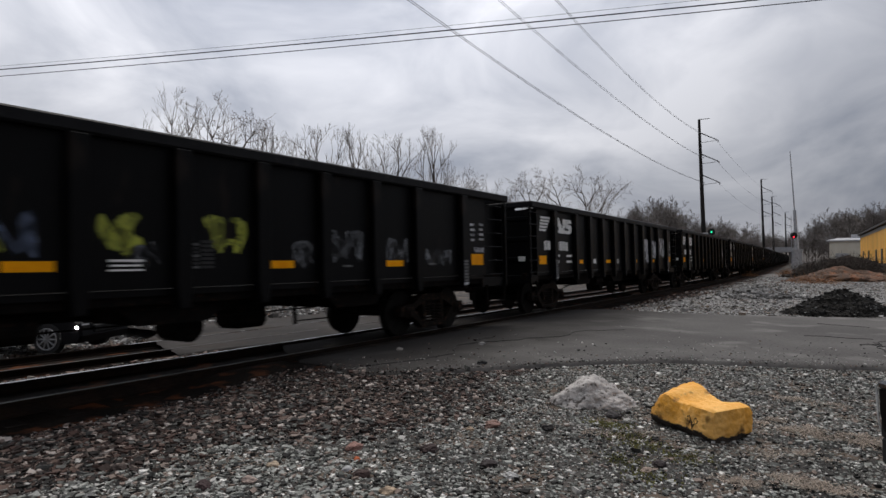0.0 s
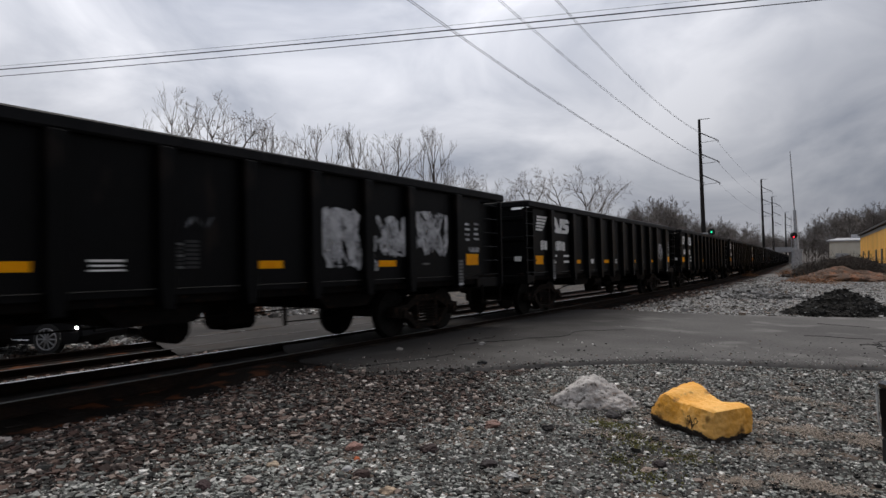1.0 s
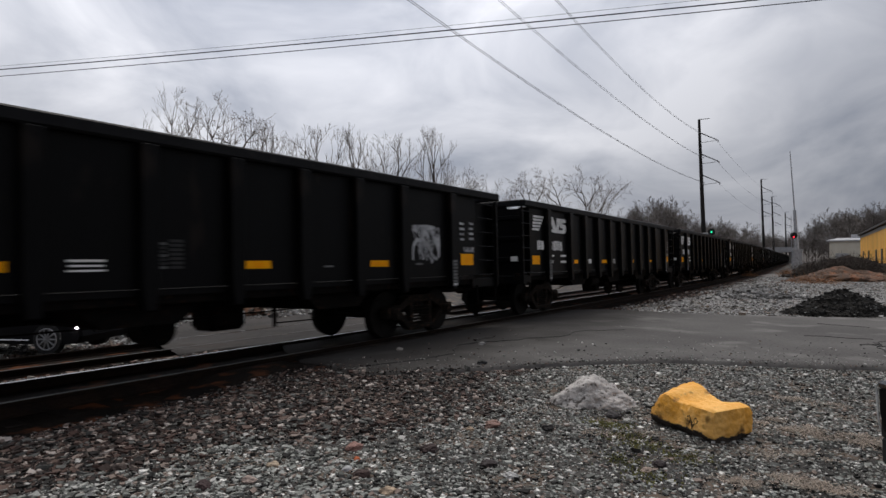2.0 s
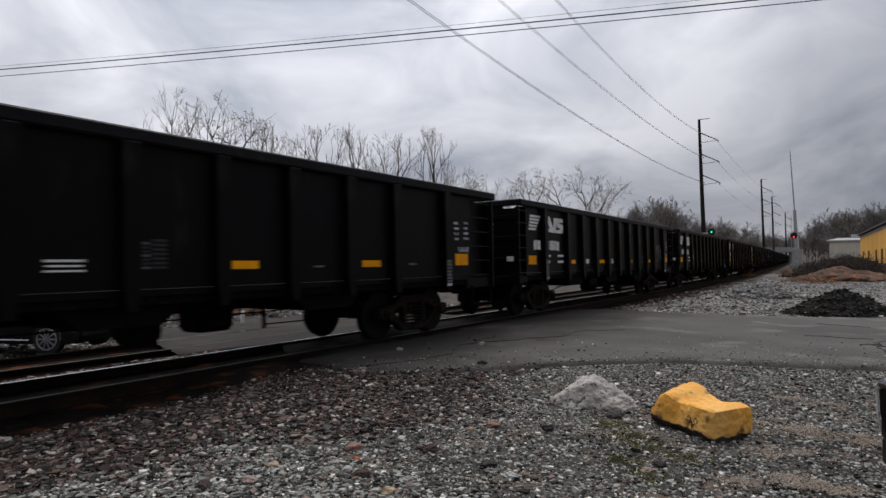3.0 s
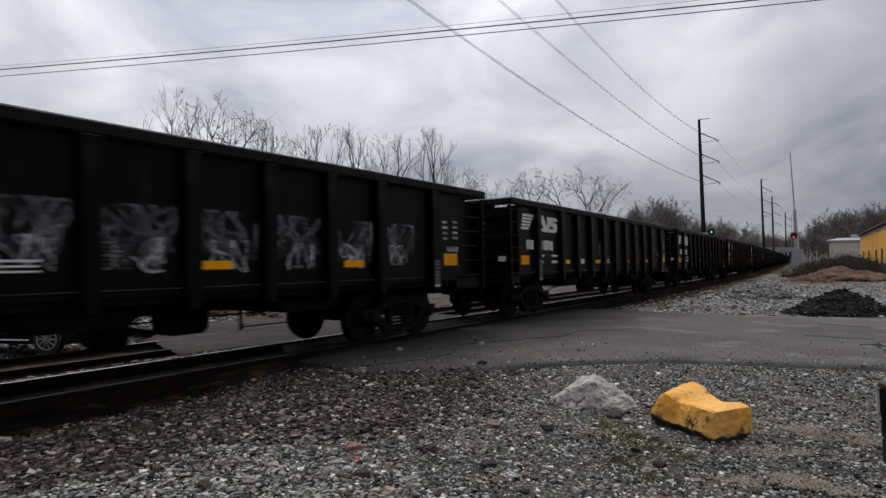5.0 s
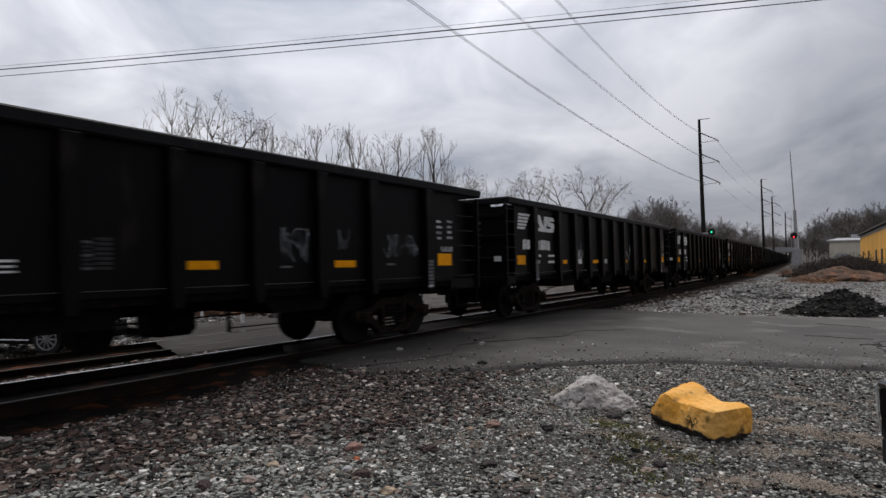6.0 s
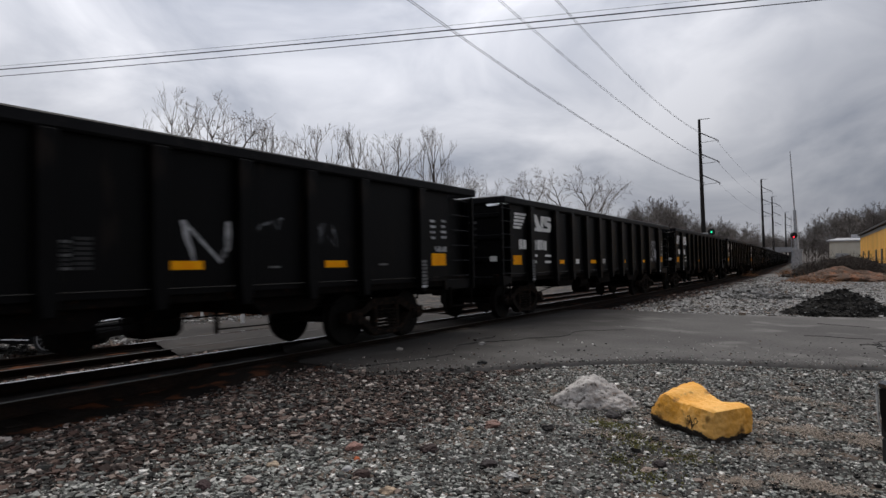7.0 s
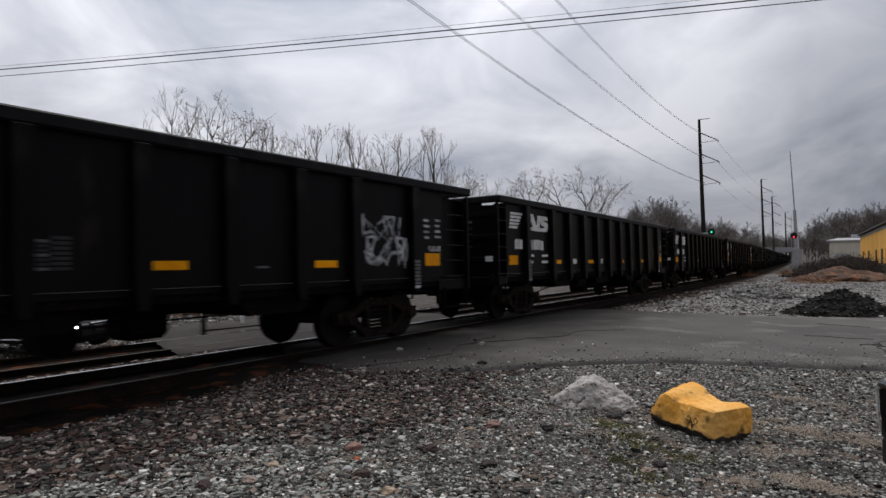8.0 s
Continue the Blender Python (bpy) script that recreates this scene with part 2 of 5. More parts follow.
M_DARK = material("dark_opening", (0.008, 0.008, 0.008), (0.02, 0.02, 0.02), 0.8, scale=1, fine=9, bump=0.1)
M_MULCH = material("dark_mulch", (0.006, 0.0055, 0.005), (0.026, 0.024, 0.021), 0.95, spec=0.15, scale=4, fine=30, bump=1.0, spots=(0.1, 0.1, 0.1), spot_at=0.7)
M_EARTH = material("brown_earth", (0.06, 0.038, 0.026), (0.16, 0.09, 0.056), 0.95, scale=0.8, fine=9, bump=1.0, spots=(0.23, 0.095, 0.045), spot_at=0.6)
M_BRUSHSOIL = material("brush_covered_soil", (0.014, 0.011, 0.009), (0.05, 0.04, 0.033), 0.95, scale=1.2, fine=12, bump=1.0, spots=(0.09, 0.06, 0.04), spot_at=0.62)
M_MOSS = material("yellow_green_moss", (0.075, 0.075, 0.02), (0.17, 0.16, 0.05), 0.95, scale=3, fine=20, bump=0, island=0.3)
M_YARD = material("pale_gravel_yard", (0.1, 0.097, 0.092), (0.27, 0.262, 0.25), 0.95, scale=0.7, fine=26, bump=0.8, spots=(0.13, 0.095, 0.07), spot_at=0.62, world_space=True)
M_STRAW = material("dry_grass", (0.25, 0.205, 0.165), (0.46, 0.385, 0.315), 0.95, scale=3, fine=20, bump=0, island=0.3)
M_RUSTBUSH = material("rusty_dry_stems", (0.16, 0.07, 0.03), (0.3, 0.14, 0.06), 0.95, scale=3, fine=20, bump=0, island=0.3)
M_CARPAINT = material("dark_car_paint", (0.004, 0.004, 0.005), (0.007, 0.007, 0.008), 0.5, scale=2, fine=30, bump=0.0, spec=0.08)
M_SILVERPAINT = material("grey_car_paint", (0.03, 0.033, 0.04), (0.05, 0.053, 0.062), 0.3, metal=0.4, scale=2, fine=30, bump=0.0, spec=0.6)
M_CHROME = material("chrome", (0.8, 0.8, 0.82), (0.9, 0.9, 0.92), 0.3, metal=1.0, scale=3, fine=30, bump=0.0)
M_TYRE = material("tyre_rubber", (0.012, 0.012, 0.012), (0.025, 0.025, 0.025), 0.85, scale=8, fine=60, bump=0.2)
M_RIMS = material("dull_alloy", (0.2, 0.2, 0.205), (0.32, 0.32, 0.33), 0.4, metal=0.3, scale=8, fine=60, bump=0.05)
M_GLASS = material("tinted_glass", (0.01, 0.011, 0.012), (0.014, 0.015, 0.016), 0.08, scale=2, fine=20, bump=0.0, spec=0.7)
M_HEADLAMP = glowing("headlamp_glow", (1.0, 0.97, 0.9), 150.0)
M_GREENLAMP = glowing("green_signal_lamp", (0.02, 0.8, 0.38), 1.3)
M_REDLAMP = glowing("red_signal_lamp", (1.0, 0.03, 0.06), 1.8)
M_STONE_GREY = pebble_material("grey_gravel", [(0.0, (0.014, 0.013, 0.012)), (0.22, (0.105, 0.107, 0.097)), (0.42, (0.215, 0.222, 0.203)), (0.6, (0.31, 0.315, 0.29)), (0.76, (0.2, 0.155, 0.13)), (0.86, (0.45, 0.435, 0.41)), (0.962, (0.72, 0.7, 0.66))])
# brown stones, tones lowered to stand in for occlusion beside the train
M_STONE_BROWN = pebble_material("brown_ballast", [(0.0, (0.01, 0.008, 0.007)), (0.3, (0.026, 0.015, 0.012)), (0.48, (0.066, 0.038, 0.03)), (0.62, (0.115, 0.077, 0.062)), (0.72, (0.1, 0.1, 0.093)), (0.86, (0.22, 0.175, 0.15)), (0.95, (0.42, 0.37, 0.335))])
M_STONE_DIRT_SHADE = pebble_material("dirty_ballast", [(0.0, (0.016, 0.013, 0.011)), (0.24, (0.04, 0.026, 0.021)), (0.42, (0.1, 0.056, 0.043)), (0.6, (0.145, 0.092, 0.07)), (0.75, (0.1, 0.098, 0.094)), (0.87, (0.26, 0.2, 0.168)), (0.955, (0.4, 0.36, 0.32))])
M_STONE_FAR = pebble_material("pale_crushed_stone", [(0.0, (0.055, 0.051, 0.047)), (0.22, (0.16, 0.154, 0.146)), (0.46, (0.25, 0.243, 0.234)), (0.62, (0.17, 0.13, 0.1)), (0.72, (0.36, 0.35, 0.335)), (0.93, (0.58, 0.57, 0.55))])

M_CLOD = pebble_material("dark_clods", [(0.0, (0.006, 0.0055, 0.005)), (0.4, (0.018, 0.016, 0.014)), (0.7, (0.035, 0.033, 0.03)), (0.92, (0.12, 0.12, 0.115)), (0.98, (0.4, 0.4, 0.39))])
M_CLOD_BROWN = pebble_material("brown_clods", [(0.0, (0.025, 0.018, 0.015)), (0.3, (0.075, 0.052, 0.038)), (0.6, (0.17, 0.075, 0.04)), (0.85, (0.12, 0.1, 0.085)), (0.95, (0.3, 0.26, 0.22))])


# ---- mesh helpers ----
def link_mesh(name, bm, mat, smooth=False):
    me = bpy.data.meshes.new(name)
    bm.normal_update()
    bm.to_mesh(me)
    bm.free()
    if smooth:
        me.shade_smooth()
    for m in (mat if isinstance(mat, (list, tuple)) else [mat]):
        me.materials.append(m)
    return me


def thing(name, bm, mat, label, category, group="", kind="", smooth=False):
    return tagged(new(name, link_mesh(name, bm, mat, smooth)), label, category, group, kind)


def holder(name, label, category, group="", kind=""):
    return tagged(new(name), label, category, group, kind)


def part(name, bm, mat, parent, label="", smooth=False):
    ob = new(name, link_mesh(name, bm, mat, smooth) if isinstance(bm, bmesh.types.BMesh) else bm)
    ob.parent = parent
    return tagged(ob, label)


def box(bm, x0, x1, y0, y1, z0, z1, bevel=0.0, m=None, index=0):
    r = bmesh.ops.create_cube(bm, size=1.0)
    vs = r["verts"]
    mm = Matrix.Translation(((x0 + x1) / 2, (y0 + y1) / 2, (z0 + z1) / 2)) @ Matrix.Diagonal((x1 - x0, y1 - y0, z1 - z0, 1))
    bmesh.ops.transform(bm, matrix=(m @ mm) if m else mm, verts=vs)
    faces = {f for v in vs for f in v.link_faces}
    for f in faces:
        f.material_index = index
    if bevel:
        edges = list({e for f in faces for e in f.edges})
        bmesh.ops.bevel(bm, geom=edges, offset=bevel, segments=1, affect="EDGES")
    return bm


def boxes(*dims, bevel=0.0):
    bm = bmesh.new()
    for d in dims:
        box(bm, *d, bevel=bevel)
    return bm


def rod(bm, a, b, r0, r1=None, sides=8, cap=True):
    a, b = Vector(a), Vector(b)
    r1 = r0 if r1 is None else r1
    q = (b - a).to_track_quat("Z", "Y").to_matrix()
    rings = []
    for p, r in ((a, r0), (b, r1)):
        rings.append([bm.verts.new(p + q @ Vector((r * math.cos(2 * math.pi * i / sides), r * math.sin(2 * math.pi * i / sides), 0))) for i in range(sides)])
    for i in range(sides):
        j = (i + 1) % sides
        bm.faces.new((rings[0][i], rings[0][j], rings[1][j], rings[1][i]))
    if cap:
        bm.faces.new(rings[0][::-1])
        bm.faces.new(rings[1])
    return bm


def tube(points, r, sides=5):
    bm = bmesh.new()
    pts = [Vector(p) for p in points]
    rings = []
    for i, p in enumerate(pts):
        way = pts[min(i + 1, len(pts) - 1)] - pts[max(i - 1, 0)]
        q = way.to_track_quat("Z", "Y").to_matrix()
        rings.append([bm.verts.new(p + q @ Vector((r * math.cos(2 * math.pi * k / sides), r * math.sin(2 * math.pi * k / sides), 0))) for k in range(sides)])
    for a, b in zip(rings, rings[1:]):
        for k in range(sides):
            j = (k + 1) % sides
            bm.faces.new((a[k], a[j], b[j], b[k]))
    bm.faces.new(rings[0][::-1])
    bm.faces.new(rings[-1])
    return bm


def prism(points, x0, x1, bm=None):
    """A plate cut to an outline of (y, z) points, from x0 to x1."""
    bm = bm or bmesh.new()
    a = [bm.verts.new((x0, y, z)) for y, z in points]
    b = [bm.verts.new((x1, y, z)) for y, z in points]
    n = len(points)
    for i in range(n):
        j = (i + 1) % n
        bm.faces.new((a[i], a[j], b[j], b[i]))
    bm.faces.new(a[::-1])
    bm.faces.new(b)
    bmesh.ops.recalc_face_normals(bm, faces=bm.faces[:])
    return bm


def raw_mesh(name, verts, faces, mat, smooth=False):
    me = bpy.data.meshes.new(name)
    me.vertices.add(len(verts))
    me.vertices.foreach_set("co", np.asarray(verts, dtype=np.float32).ravel())
    faces = np.asarray(faces, dtype=np.int32)
    k = faces.shape[1]
    me.loops.add(faces.size)
    me.loops.foreach_set("vertex_index", faces.ravel())
    me.polygons.add(len(faces))
    me.polygons.foreach_set("loop_start", np.arange(len(faces), dtype=np.int32) * k)
    me.update(calc_edges=True)
    me.validate()
    if smooth:
        me.shade_smooth()
    else:
        me.shade_flat()
    for m in (mat if isinstance(mat, (list, tuple)) else [mat]):
        me.materials.append(m)
    return me


def ray_place(px, py, depth):
    """The place that lies in the direction of (px, py) on a 1568 x 882 picture of the aim, at that depth along the aim."""
    f = Vector((AIM[0] - EYE[0], AIM[1] - EYE[1], AIM[2] - EYE[2])).normalized()
    r = Vector((f.y, -f.x, 0)).normalized()
    u = r.cross(f)
    k = 784 / math.tan(radians(72.5 / 2))
    return Vector(EYE) + (f + r * ((px - 784) / k) + u * ((441 - py) / k)) * depth


# ---- the line of the track ----
TRACK_X, RADIUS, CURVE_END = -8.52, 1500.0, 95.0


def track(s, off=0.0):
    """Place and heading of the track s metres on; off metres to its right. It bends gently to the left."""
    a = min(max(s, 0.0), CURVE_END) / RADIUS
    x, y = TRACK_X - RADIUS * (1 - math.cos(a)), RADIUS * math.sin(a)
    rest = s if s < 0 else max(0.0, s - CURVE_END)
    x, y = x - rest * math.sin(a), y + rest * math.cos(a)
    return Vector((x + off * math.cos(a), y + off * math.sin(a), 0.0)), a


def track_offset(x, y):
    """Metres to the right of the train's track at the place (x, y)."""
    if y < 0:
        return x - TRACK_X
    a = min(y, CURVE_END) / RADIUS
    cx = TRACK_X - RADIUS * (1 - math.cos(a)) - max(0.0, y - CURVE_END) * math.tan(a)
    return x - cx


def road_zone(x, y):
    """How far inside the road (metres, below 0 outside)."""
    if x < -9.6:
        lo, hi = float(np.interp(x, [-16.5, -15.0, -12.0, -9.6], [9.9, 8.6, 7.6, 7.8])), 18.6
    elif x < -4.5:
        lo, hi = np.interp(x, [-9.6, -7.8, -6.8, -5.9, -5.4, -4.5], [8.2, 7.0, 6.6, 6.3, 6.45, 7.6]), 18.8
    else:
        lo, hi = np.interp(x, [-4.5, -3.67, -2.45, -0.79, 0.38, 8, 60], [7.6, 8.73, 9.88, 10.51, 11.0, 12.6, 14.0]), np.interp(x, [-4.5, -2.8, 0.72, 60], [18.7, 18.83, 20.2, 24.0])
    return min(y - lo, hi - y)


def road_z(x):
    return float(np.interp(x, [-60, -15.6, -12.0, -10.4, -9.5, -9.35, -7.8, -7.5, -6.5, 0, 60], [-0.7, -0.46, -0.455, -0.2, -0.12, -0.1, -0.07, -0.06, 0.0, 0.0, 0.1]))


def ground_z(x, y):
    off = track_offset(x, y)
    base = float(np.interp(off, [-60, -7.4, -6.6, -3.6, -2.2, -1.0, 1.0, 1.6, 2.4, 4.0], [-0.8, -0.8, -0.62, -0.6, -0.3, -0.2, -0.17, -0.16, -0.1, -0.03]))
    if off > 0.9 and 3 < y < 10 and base < -0.03:
        base += (-0.03 - base) * 0.95 * math.exp(-((y - 6.4) / 1.6) ** 4)
    if road_zone(x, y) > -0.25:
        base = min(base, road_z(x) - (0.06 if x > -4.8 else 0.025))
    n = noise.noise(Vector((x * 0.6, y * 0.6, 0))) * 0.035 + noise.noise(Vector((x * 2.3, y * 2.3, 3))) * 0.012
    if road_zone(x, y) > -0.1 or abs(off) < 1.6 or abs(off + 5.0) < 1.6:
        n = -abs(n) * 0.3
    return base + n


# ---- ground, road, tracks ----
def spaced(*spans):
    out = []
    for a, b, step in spans:
        out += list(np.arange(a, b, step))
    return out


def build_ground():
    xs = spaced((-3000, -300, 300), (-300, -60, 24), (-60, -18, 3), (-18, 4, 0.16), (4, 20, 1.5), (20, 100, 10), (100, 3001, 290))
    ys = spaced((-1500, -100, 200), (-100, -4, 8), (-4, 0, 0.6), (0, 24, 0.16), (24, 60, 0.7), (60, 300, 8), (300, 3200, 190))
    verts = [(x, y, ground_z(x, y) if -60 < x < 60 and -20 < y < 300 else -0.15 if x > -12 else -0.6) for y in ys for x in xs]
    nx = len(xs)
    i = np.arange((len(ys) - 1) * (nx - 1))
    a = i // (nx - 1) * nx + i % (nx - 1)
    faces = np.stack([a, a + 1, a + nx + 1, a + nx], 1)
    m = material("gravel_ground", (0.011, 0.0095, 0.0085), (0.07, 0.063, 0.056), 0.95, scale=0.9, fine=55, bump=1.0, spots=(0.11, 0.08, 0.058), spot_at=0.57, world_space=True)
    # oily bed, its colour darkened further for the shade under and beside the train
    bed = material("oily_shaded_track_bed", (0.003, 0.0026, 0.0023), (0.014, 0.0095, 0.007), 0.95, spec=0.06, scale=1.1, fine=30, bump=0.9, spots=(0.085, 0.03, 0.012), spot_at=0.585, world_space=True)
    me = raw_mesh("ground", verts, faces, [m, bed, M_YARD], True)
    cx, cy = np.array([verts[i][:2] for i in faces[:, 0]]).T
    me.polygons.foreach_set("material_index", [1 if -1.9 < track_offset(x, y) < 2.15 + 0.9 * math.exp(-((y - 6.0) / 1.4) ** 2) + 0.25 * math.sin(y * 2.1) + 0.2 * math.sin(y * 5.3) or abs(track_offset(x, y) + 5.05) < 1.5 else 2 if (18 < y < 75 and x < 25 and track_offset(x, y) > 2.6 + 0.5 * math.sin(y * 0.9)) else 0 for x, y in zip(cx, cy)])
    ob = new("ground", me)
    tagged(ob, "grey and brown gravel ground beside the tracks", "ground", kind="structure")


def build_road():
    xs = spaced((-45, -18, 1.5), (-18, 3, 0.25), (3, 61, 2.0))
    rows = 40
    verts, faces = [], []
    for x in xs:
        ys = [y for y in np.arange(2, 26, 0.02) if road_zone(x, y) > 0]
        lo, hi = ys[0], ys[-1]
        for k in range(rows + 1):
            y = lo + (hi - lo) * k / rows
            edge = min(k, rows - k)
            if edge == 1:
                y = lo + 0.035 if k == 1 else hi - 0.035
            wob = noise.noise(Vector((x * 1.7, (0 if k < 9 else 40) * 5.0, 0))) * 0.1 if edge < 2 else 0
            verts.append((x, y + wob, road_z(x) + noise.noise(Vector((x * 0.5, y * 0.5, 9))) * 0.012 - ((0.08 if x > -4.8 else 0.035) if edge == 0 else 0.0)))
    n = rows + 1
    mats = []
    for i in range(len(xs) - 1):
        for k in range(rows):
            a = i * n + k
            faces.append((a, a + n, a + n + 1, a + 1))
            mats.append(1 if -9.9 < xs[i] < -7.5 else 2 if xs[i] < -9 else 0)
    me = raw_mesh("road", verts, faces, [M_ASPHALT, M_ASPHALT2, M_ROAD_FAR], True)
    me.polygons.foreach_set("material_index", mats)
    road = tagged(new("road", me), "worn grey asphalt road crossing the tracks", "road", kind="structure")
    # cracks: thin tar lines that wander over the asphalt
    for x0, y0, ang, length in ((-5.9, 6.6, 1.2, 4.5), (-6.0, 9.5, 1.1, 5.0), (0.3, 14.6, 2.6, 1.2), (0.1, 13.6, 0.6, 1.4), (0.5, 12.6, 1.9, 1.6), (0.3, 17.0, 2.9, 1.2), (0.6, 13.2, 2.4, 0.9)):
        pts, x, y, a = [], x0, y0, ang
        while length > 0:
            pts.append((x, y, road_z(x) + 0.006))
            a += random.uniform(-0.9, 0.9)
            a += (ang - a) * 0.3
            x, y, length = x + 0.12 * math.cos(a), y + 0.12 * math.sin(a), length - 0.12
        part("crack", tube(pts, 0.006, 4), M_CRACK, road)


def rail_mesh(name, off, z, s0, s1, top):
    prof = [(-0.07, -0.17), (0.07, -0.17), (0.07, -0.15), (0.012, -0.13), (0.012, -0.045), (0.036, -0.035), (0.036, -0.006), (0.03, 0.0), (-0.03, 0.0), (-0.036, -0.006), (-0.036, -0.035), (-0.012, -0.045), (-0.012, -0.13), (-0.07, -0.15)]
    ss = spaced((s0, 0, 10), (0, 40, 1.0), (40, s1 + 1, 6.0))
    verts, faces, mats = [], [], []
    for s in ss:
        p, a = track(s, off)
        for u, w in prof:
            verts.append((p.x + u * math.cos(a), p.y + u * math.sin(a), z + w))
    n = len(prof)
    for i in range(len(ss) - 1):
        for k in range(n):
            j = (k + 1) % n
            faces.append((i * n + k, i * n + j, (i + 1) * n + j, (i + 1) * n + k))
            mats.append(1 if k == 7 else 0)
    me = raw_mesh(name, verts, faces, [M_RAIL, top])
    me.polygons.foreach_set("material_index", mats)
    return me


def build_track(offset, z_near, z_far, label):
    t = holder("railway_track", label, "railway track", "railway tracks", "structure")
    part("rail", rail_mesh("rail", offset + 0.7525, z_near, -120, 420, M_RAILDULL), None, t)
    part("rail", rail_mesh("rail", offset - 0.7525, z_far, -120, 420, M_RAILTOP), None, t)
    tie = link_mesh("tie", boxes((-1.3, 1.3, -0.115, 0.115, -0.2, -0.02), bevel=0.012), M_TIE)
    lean = -math.degrees(math.atan2(z_near - z_far, 1.505))
    for k in range(-12, 130):
        s = k * 0.55
        p, a = track(s, offset)
        if road_zone(p.x, p.y) > -0.2:
            continue
        ob = part("tie", tie, None, t)
        ob.matrix_basis = pose(p.x, p.y, (z_near + z_far) / 2 - 0.155, 0, lean, math.degrees(a) + random.uniform(-0.6, 0.6))


# ---- the coal train ----
CAR_PITCH, SPEED, FIRST_S = 18.455, 18.68, 152.137
LEAN = -1.3
HALF, RIM_HALF = 7.8, 8.31
POSTS = [-6.73] + [-5.04 + 1.26 * i for i in range(9)] + [6.73]


def wheelset_mesh():
    bm = bmesh.new()
    for sx in (-0.7525, 0.7525):
        o = 1 if sx > 0 else -1
        rod(bm, (sx - o * 0.055, 0, 0), (sx - o * 0.075, 0, 0), 0.485, 0.485, 28)
        rod(bm, (sx - o * 0.055, 0, 0), (sx + o * 0.065, 0, 0), 0.458, 0.452, 28)
        rod(bm, (sx + o * 0.064, 0, 0), (sx + o * 0.09, 0, 0), 0.13, 0.12, 14)
        for i in range(3):
            a = i * 2.094
            rod(bm, (sx + o * 0.06, 0.28 * math.cos(a), 0.28 * math.sin(a)), (sx + o * 0.074, 0.28 * math.cos(a), 0.28 * math.sin(a)), 0.05, 0.04, 8)
    rod(bm, (-1.0, 0, 0), (1.0, 0, 0), 0.08, 0.08, 10)
    return link_mesh("wheelset", bm, M_WHEEL)


def side_frame_bm(x):
    """A cast truss: two journal arms, slanting struts round two openings, and a nest of springs between the columns."""
    bm = prism([(-1.16, 0.4), (-1.14, 0.6), (-0.74, 0.64), (-0.42, 0.82), (0.42, 0.82), (0.74, 0.64), (1.14, 0.6), (1.16, 0.4), (0.86, 0.4), (0.7, 0.52), (0.36, 0.68), (-0.36, 0.68), (-0.7, 0.52), (-0.86, 0.4)], x - 0.09, x + 0.09)
    for o in (1, -1):
        prism([(o * 0.86, 0.46), (o * 0.68, 0.5), (o * 0.3, 0.16), (o * 0.44, 0.14)][::o], x - 0.08, x + 0.1, bm)
        box(bm, x - 0.08, x + 0.08, *sorted((o * 0.27, o * 0.38)), 0.2, 0.72, 0.015)
        box(bm, x - 0.02, x + 0.14, o * 0.89 - 0.13, o * 0.89 + 0.13, 0.36, 0.58, 0.02)
        rod(bm, (x + 0.13, o * 0.89, 0.457), (x + 0.19, o * 0.89, 0.457), 0.095, 0.085, 12)
    box(bm, x - 0.09, x + 0.11, -0.44, 0.44, 0.12, 0.22, 0.02)
    for y in (-0.18, 0.0, 0.18):
        for i in range(6):
            rod(bm, (x + 0.03, y, 0.235 + 0.065 * i), (x + 0.03, y, 0.272 + 0.065 * i), 0.078, 0.078, 10)
    return bm


def graffiti_strokes(seed, y0, y1, z0, z1, x, width, n):
    """A loose spray tag: one long overlapping line on the side sheet."""
    rg = random.Random(seed)
    bm = bmesh.new()
    pts, wide = [], []
    for k in range(n):
        cy = y0 + (y1 - y0) * (k + 0.5) / n
        y, z = cy + rg.uniform(-0.1, 0.1), z0 + (z1 - z0) * rg.uniform(0.0, 0.25)
        a, wid = math.pi / 2 + rg.uniform(-0.5, 0.5), width * rg.uniform(0.6, 1.3)
        turn, step = rg.uniform(-0.35, 0.35), 0.12 * (z1 - z0)
        for i in range(14):
            pts.append((y, z))
            wide.append(wid * (0.35 + 0.65 * math.sin(math.pi * (i + 0.5) / 14)))
            y, z = min(max(y + step * math.cos(a), y0), y1), min(max(z + step * math.sin(a), z0), z1)
            a += turn + rg.uniform(-0.3, 0.3)
            if i % 5 == 4:
                turn = -turn * rg.uniform(0.6, 1.6)
    edge = []
    for i, (y, z) in enumerate(pts):
        (ya, za), (yb, zb) = pts[max(0, i - 1)], pts[min(len(pts) - 1, i + 1)]
        d = Vector((yb - ya, zb - za + 1e-5)).normalized() * wide[i] / 2
        edge.append([bm.verts.new((x + 0.0001 * i, y + o * d.y, z - o * d.x)) for o in (1, -1)])
    for (p, q), (r, t) in zip(edge, edge[1:]):
        bm.faces.new((p, q, t, r))
    bmesh.ops.recalc_face_normals(bm, faces=bm.faces[:])
    return bm


def mark(name, parent, mat, y0, y1, z0, z1, x=1.452, label=""):
    return part(name, boxes((x - 0.004, x + 0.004, y0, y1, z0, z1)), mat, parent, label)


REAR = 0.49


def car_end(o, v):
    """Places along the car near its ends: the rear end reaches a little further."""
    return o * v + (REAR if o > 0 else 0.0)


